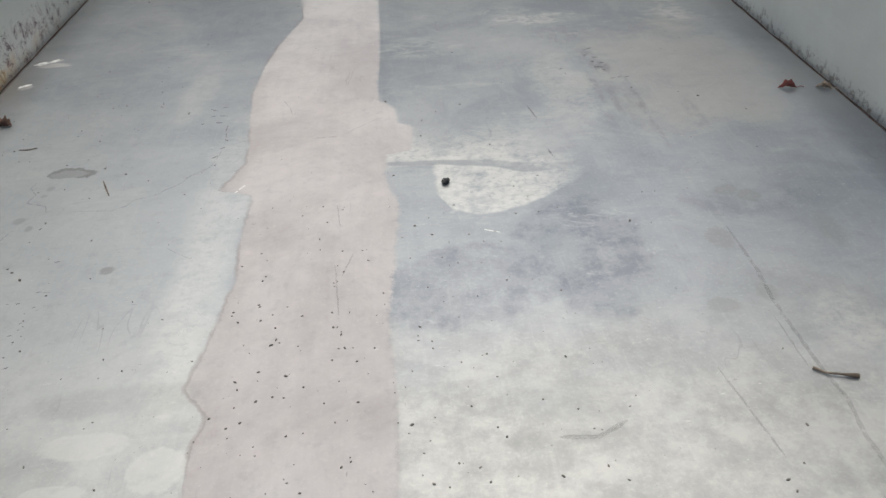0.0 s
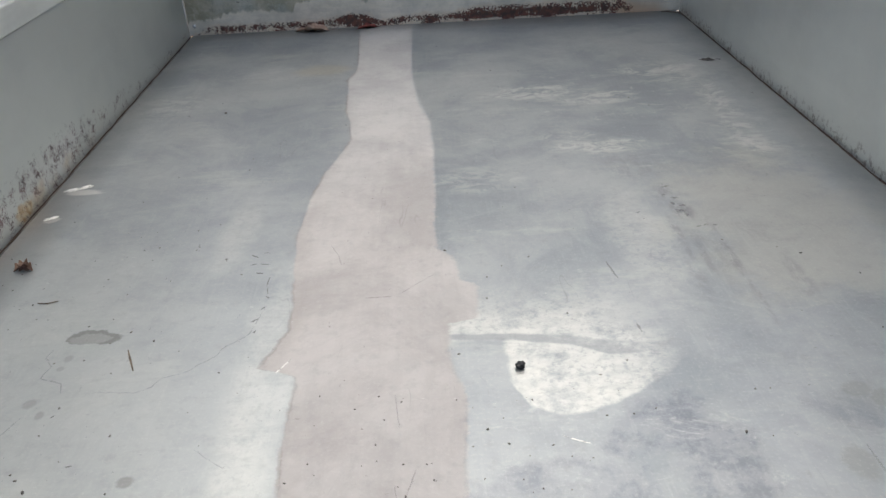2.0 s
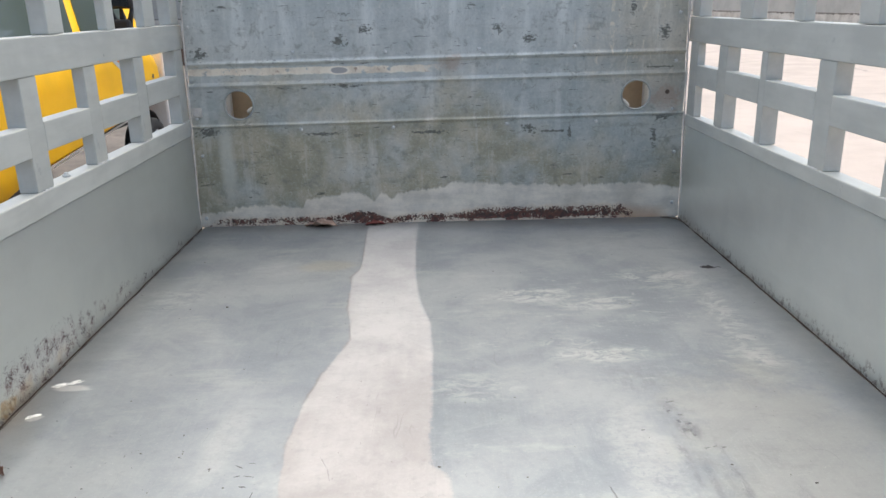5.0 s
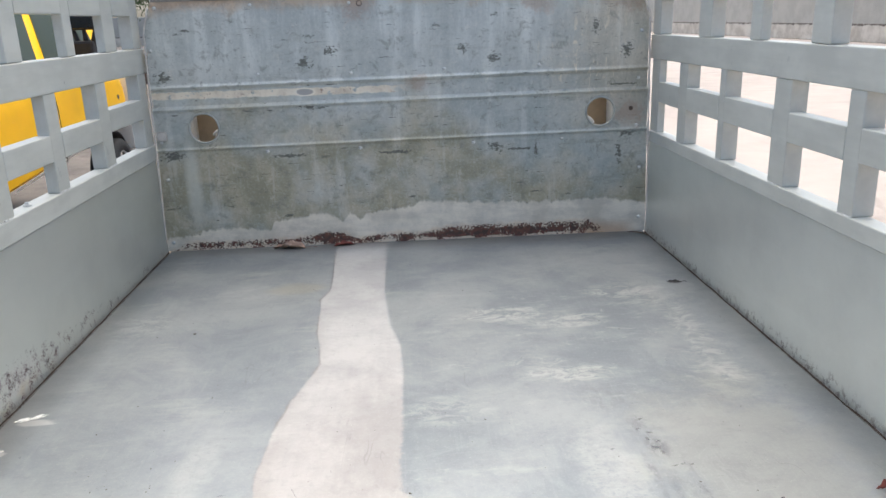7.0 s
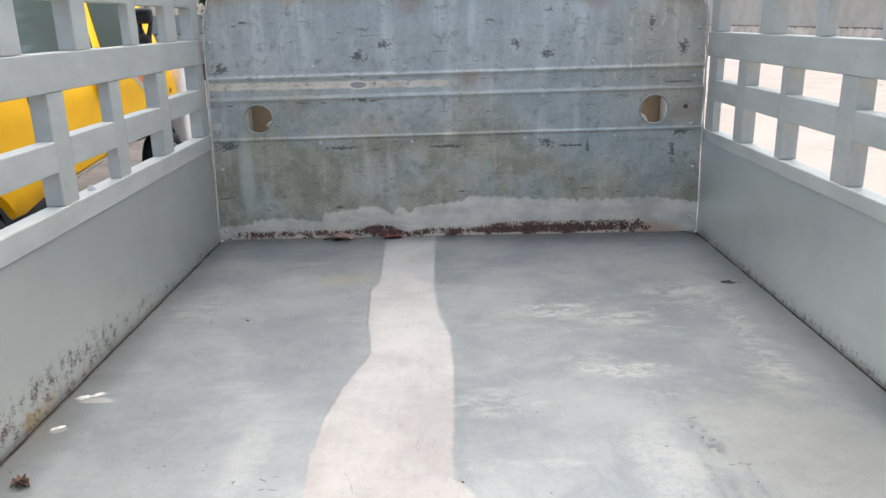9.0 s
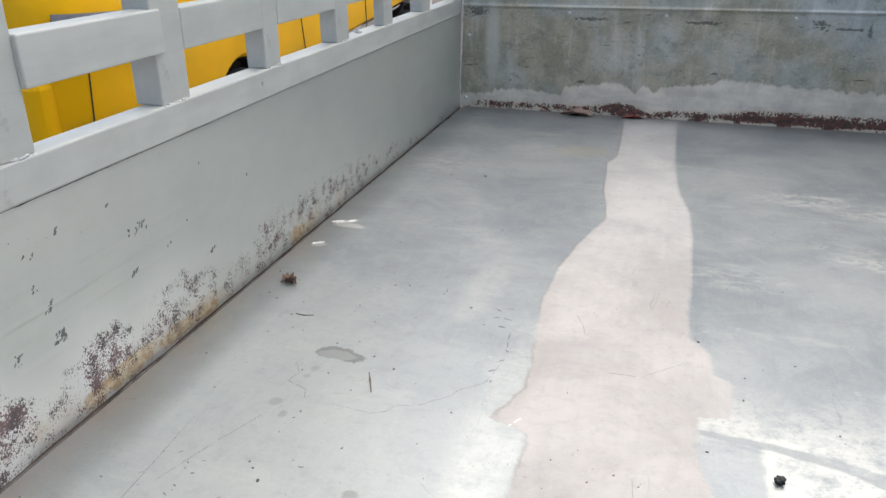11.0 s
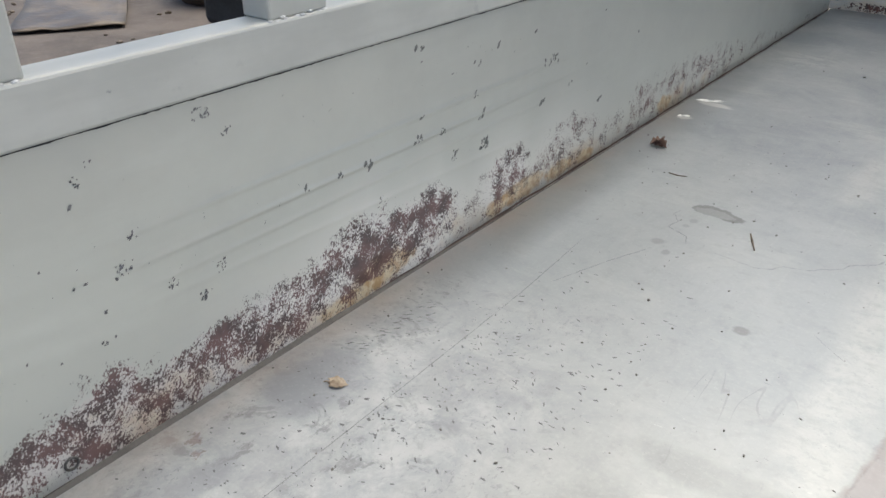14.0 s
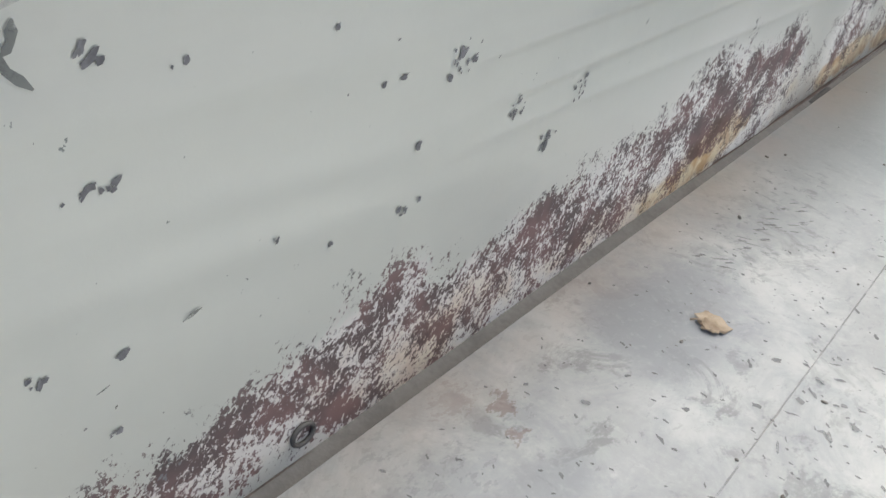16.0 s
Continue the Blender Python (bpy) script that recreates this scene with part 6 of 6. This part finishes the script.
# ---------------------------------------------------------------- litter beside the yellow car
def cardboard():
    """A flattened, warped sheet of wet cardboard."""
    o, u, v = Vector((-4.68, 2.73, 0)), Vector((-1.08, 0.71, 0)), Vector((-0.35, -0.55, 0))
    bm = grid(steps(0, 1, 14), steps(0, 1, 10), lambda a, b: tuple(o + u * a + v * b + Vector((0, 0, GROUND + 0.02 + 0.025 * noise.noise((a * 3, b * 3, 4)) + 0.01 * noise.noise((a * 9, b * 9, 1))))))
    m = Mat("wet_cardboard", 0.35)
    n = m.noise(4, 6, 0.65)
    mat = m.done(m.mix(m.step(n, 0.35, 0.65), (0.07, 0.05, 0.033), (0.18, 0.14, 0.098)), m.add(0.2, m.mul(n, 0.4)), m.noise(25, 4), 0.4, 0.01)
    ob = new("cardboard_sheet", finish(bm, "cardboard_sheet", mat, True))
    shell(ob, 0.006)
    return tagged(ob, "wet brown cardboard sheet lying on the yard", "cardboard")


def sack(at, r, seed):
    bm = bmesh.new()
    bmesh.ops.create_icosphere(bm, subdivisions=4, radius=r)
    for v in bm.verts:
        v.co *= 1 + 0.12 * noise.noise(v.co * 4 + Vector((seed, 0, 0))) + 0.04 * noise.noise(v.co * 14)
        v.co.z = max(v.co.z * 1.05, -r * 0.72)
    bm.transform(Matrix.Translation((at[0], at[1], GROUND + r * 0.72)))
    m = Mat("sackcloth", 0.85)
    n = m.noise(7, 5, 0.6)
    mat = m.done(m.mix(m.step(n, 0.35, 0.65), (0.045, 0.03, 0.022), (0.12, 0.085, 0.06)), None, m.noise(60, 4), 0.4, 0.01)
    return tagged(new("sack", finish(bm, "sack", mat, True)), "dark brown bulging sack on the yard", "sack")


cardboard()
sack((-4.95, 3.62), 0.33, 2)
rnd = random.Random(3)
bm = bmesh.new()
for k in range(90):
    x, y, r = rnd.uniform(-7, -4.3), rnd.uniform(1.2, 4.2), rnd.uniform(0.008, 0.03)
    m = Matrix.Translation((x, y, GROUND + r * 0.3)) @ Matrix.Rotation(rnd.uniform(0, 3), 4, "Z") @ Matrix.Diagonal((1, rnd.uniform(0.5, 1.6), 0.5, 1))
    bmesh.ops.create_icosphere(bm, subdivisions=1, radius=r, matrix=m)
tagged(new("gravel", finish(bm, "gravel", BARK)), "loose brown gravel and scraps on the yard", "gravel", kind="stuff")

# ---------------------------------------------------------------- trees
def tree(at, height, seed):
    rnd = random.Random(seed)
    root = hold("tree", at, "green leafy tree beyond the yard", "tree", "trees beyond the yard")
    b = bmesh.new()
    p0 = Vector(at)
    trunk = [p0 + Vector((rnd.uniform(-0.08, 0.08) * k, rnd.uniform(-0.08, 0.08) * k, height * 0.16 * k)) for k in range(5)]
    tube(trunk, [0.2, 0.17, 0.14, 0.11, 0.07], 8, b)
    tips = []
    for k in range(9):
        s = trunk[rnd.randint(2, 4)]
        a = rnd.uniform(0, 6.28)
        e = s + Vector((math.cos(a), math.sin(a), rnd.uniform(0.3, 1.1))) * height * 0.24
        tube([s, s.lerp(e, 0.5) + Vector((0, 0, 0.12)), e], [0.07, 0.045, 0.02], 6, b)
        tips += [s.lerp(e, 0.6), e, e + Vector((rnd.uniform(-.5, .5), rnd.uniform(-.5, .5), 0.4))]
    part("trunk", b, BARK, root, "", True)
    verts, faces = [], []
    for tip in tips:
        for _ in range(300):
            c = tip + Vector((rnd.gauss(0, 0.42), rnd.gauss(0, 0.42), rnd.gauss(0, 0.34)))
            u = Vector((rnd.gauss(0, 1), rnd.gauss(0, 1), rnd.gauss(0, 1))).normalized()
            w = u.orthogonal().normalized()
            l = rnd.uniform(0.05, 0.11)
            i = len(verts)
            verts += [c - u * l, c + w * l * 0.4, c + u * l, c - w * l * 0.4]
            faces.append((i, i + 1, i + 2, i + 3))
    me = bpy.data.meshes.new("crown")
    me.from_pydata([tuple(v) for v in verts], [], faces)
    me.materials.append(FOLIAGE)
    part("crown", me, FOLIAGE, root, "uneven green crown")


for k, (x, y, h) in enumerate(((-9, 22, 5.5), (-5.2, 26, 6.0), (-13, 18, 5.0), (-3.6, 34, 6.5), (-16, 26, 6.5), (-9.5, 33, 6), (0.7, 15, 5.5), (2.0, 18, 6))):
    tree((x, y, GROUND), h, 20 + k)

# low brown brick-coloured fence between the trees
FENCE = plain("fence_brown", (0.20, 0.13, 0.09), 0.8, 0, 0.3, 3, 0.3)
b = box(-30, 2, 20, 20.15, GROUND, GROUND + 0.7, 0.02)
tagged(new("wall_fence", finish(b, "wall_fence", FENCE)), "low brown wall at the yard's far side", "wall", kind="structure")


# ---------------------------------------------------------------- litter on the bed floor
def leaf(at, size, turn, material, label, curl=0.5, seed=0, folds=1):
    """A dry leaf: a pointed blade curled along its midrib, with a stalk; folds: blades crumpled into one another."""
    rnd = random.Random(seed)
    bm = bmesh.new()
    for k in range(folds):
        L = size * (1 if folds == 1 else rnd.uniform(0.6, 0.85))
        wide = L * (0.55 if folds == 1 else 0.8)
        own_seed = seed + 7 * k

        def place(u, v):
            w = wide / 2 * math.sin(math.pi * min(1, max(0.02, u)) ** 0.85) * (1 + 0.25 * math.sin(u * 17 + own_seed))
            x = v * w
            z = abs(v) ** 1.4 * w * curl * 1.5 + 0.12 * L * math.sin(u * 3.1) * curl + 0.13 * L * curl * noise.noise((u * 6, v * 4, own_seed)) + 0.05 * L * noise.noise((u * 13, v * 9, own_seed))
            return (x * (1 - 0.35 * curl * abs(v)), (u - 0.5) * L, max(0.0006, z))
        blade = grid(steps(0.0, 1.0, 12), steps(-1, 1, 8), place)
        if k == 0:
            tube([(0, -0.5 * L, 0.002), (L * 0.05, -0.68 * L, 0.004), (L * 0.02, -0.85 * L, 0.002)], 0.0007, 5, blade)
        else:
            blade.transform(pose(rnd.uniform(-0.15, 0.15) * size, rnd.uniform(-0.25, 0.25) * size, 0.02 * size, 0, 0, rnd.uniform(40, 320)))
        me = bpy.data.meshes.new("blade")
        blade.to_mesh(me)
        blade.free()
        bm.from_mesh(me)
        bpy.data.meshes.remove(me)
    bm.transform(pose(*at, 0, 0, turn))
    root = new("dry_leaf", finish(bm, "dry_leaf", material, True))
    shell(root, 0.0006)
    return tagged(root, label, "leaf")


leaf((-0.727, 1.447, 0.001), 0.036, 70, DRY_LEAF, "crumpled dark brown dry leaf on the bed floor", 0.6, 1, 4)
leaf((-0.703, 0.607, 0.001), 0.023, -60, TAN_LEAF, "crumpled tan dry leaf on the bed floor", 0.12, 2, 4)
leaf((0.709, 1.372, 0.001), 0.034, 80, RED_LEAF, "small dark red dry leaf on the bed floor", 0.8, 3)
leaf((0.772, 1.361, 0.001), 0.028, 60, TAN_LEAF, "small orange dry leaf beside the seam", 0.8, 4)
leaf((-0.40, 2.852, 0.0), 0.11, 84, PALE_LEAF, "long curled tan dry leaf under the rusty foot", 0.35, 5)
leaf((-0.22, 2.857, 0.0), 0.07, 100, RED_LEAF, "long dark curled leaf under the rusty foot", 0.3, 6)
leaf((0.717, 2.348, 0.0005), 0.04, 75, BLACK_LEAF, "small flat blackened leaf on the bed floor", 0.12, 7)


def twig(pts, r, label):
    return tagged(new("twig", finish(tube(pts, r, 6), "twig", BARK, True)), label, "twig")


twig([(0.43, 0.682, 0.003), (0.44, 0.673, 0.003), (0.455, 0.668, 0.004), (0.472, 0.664, 0.003)], [0.002, 0.0014, 0.0012, 0.003], "short dark twig on the bed floor")
twig([(-0.478, 1.212, 0.0015), (-0.468, 1.19, 0.002), (-0.457, 1.166, 0.0015)], [0.0008, 0.0015, 0.0008], "short straw of dark dirt on the floor")
twig([(-0.66, 1.345, 0.001), (-0.645, 1.343, 0.001), (-0.63, 1.348, 0.001)], [0.0008, 0.001, 0.0006], "thin dark straw on the bed floor")

twig([(0.735, 2.858, 0.003), (0.76, 2.85, 0.004), (0.785, 2.83, 0.003), (0.79, 2.80, 0.002)], [0.0015, 0.003, 0.0025, 0.0012], "dark curled strip of rust in the corner")

bm = bmesh.new()
bmesh.ops.create_icosphere(bm, subdivisions=3, radius=0.0062)
for v in bm.verts:
    v.co *= 1 + 0.55 * noise.noise(v.co * 300)
    v.co.z *= 0.75
bm.transform(Matrix.Translation((0.066, 1.128, 0.0048)))
tagged(new("dirt_lump", finish(bm, "dirt_lump", BLACK, True)), "small black lump of dirt on the bed floor", "dirt")

# crumbs of dirt, too many to count
rnd = random.Random(7)
bm = bmesh.new()
for k in range(430):
    if k < 90:
        x, y, r = rnd.uniform(-0.24, 0.1), rnd.uniform(0.52, 1.0), rnd.uniform(0.0006, 0.0014)
    elif k < 200:
        x, y, r = rnd.uniform(-0.2, 0.2), rnd.uniform(0.5, 1.1), rnd.uniform(0.0005, 0.0014)
    elif k < 320:
        x, y, r = rnd.uniform(-0.78, -0.3), rnd.uniform(0.3, 1.7), rnd.uniform(0.0005, 0.0016)
    else:
        x, y, r = rnd.uniform(-0.78, 0.78), rnd.uniform(0.4, 2.8), rnd.uniform(0.0005, 0.0014)
    m = Matrix.Translation((x, y, r * 0.5)) @ Matrix.Rotation(rnd.uniform(0, 3.1), 4, "Z") @ Matrix.Diagonal((rnd.uniform(0.7, 2.0), 1, 0.6, 1))
    bmesh.ops.create_icosphere(bm, subdivisions=1, radius=r, matrix=m)
LUMPS = ((-0.532, 2.14, 0.005), (-0.619, 2.131, 0.003), (-0.413, 1.8, 0.002), (-0.514, 1.498, 0.002), (-0.023, 1.437, 0.003), (0.066, 1.38, 0.002), (0.035, 1.291, 0.003), (0.208, 1.131, 0.002), (0.314, 0.99, 0.003),
         (0.167, 1.105, 0.002), (0.371, 1.062, 0.002), (0.352, 1.062, 0.002), (-0.167, 1.122, 0.0015), (-0.196, 1.094, 0.002), (-0.121, 1.003, 0.002), (-0.531, 1.099, 0.003), (-0.495, 1.005, 0.002), (-0.556, 1.276, 0.002),
         (-0.197, 1.242, 0.002), (0.543, 1.369, 0.003), (0.514, 1.391, 0.002), (0.013, 1.018, 0.003), (-0.518, 0.96, 0.004), (-0.376, 0.846, 0.002), (-0.36, 0.79, 0.002), (-0.333, 0.768, 0.003))
NEAR_LUMPS = ((-0.306, 0.854, 0.002), (-0.255, 0.775, 0.0018), (-0.397, 0.64, 0.002), (-0.351, 0.685, 0.0015), (-0.175, 0.734, 0.0017), (-0.144, 0.738, 0.003), (-0.186, 0.674, 0.0028), (-0.133, 0.84, 0.002),
              (-0.094, 0.814, 0.003), (-0.084, 0.805, 0.002), (-0.166, 0.791, 0.003), (-0.173, 0.703, 0.003), (-0.134, 0.786, 0.0015), (-0.22, 0.684, 0.0025), (-0.136, 0.651, 0.002), (-0.006, 0.652, 0.003), (0.012, 0.576, 0.003),
              (0.038, 0.598, 0.002), (0.058, 0.591, 0.002), (0.222, 0.652, 0.002), (0.232, 0.666, 0.0015), (0.39, 0.608, 0.003), (0.366, 0.563, 0.002), (0.343, 0.546, 0.003), (0.413, 0.717, 0.002), (0.209, 0.72, 0.0012), (0.057, 0.699, 0.002))
for x, y, r in LUMPS + NEAR_LUMPS:
    m = Matrix.Translation((x, y, r * 0.25)) @ Matrix.Rotation(rnd.uniform(0, 3.1), 4, "Z") @ Matrix.Diagonal((rnd.uniform(0.8, 1.3), rnd.uniform(0.45, 0.8), 0.4, 1))
    bmesh.ops.create_icosphere(bm, subdivisions=1, radius=r * 0.85, matrix=m)
tagged(new("dirt_crumbs", finish(bm, "dirt_crumbs", CRUMB, True)), "scattered dark crumbs of dirt on the bed floor", "dirt", kind="stuff")
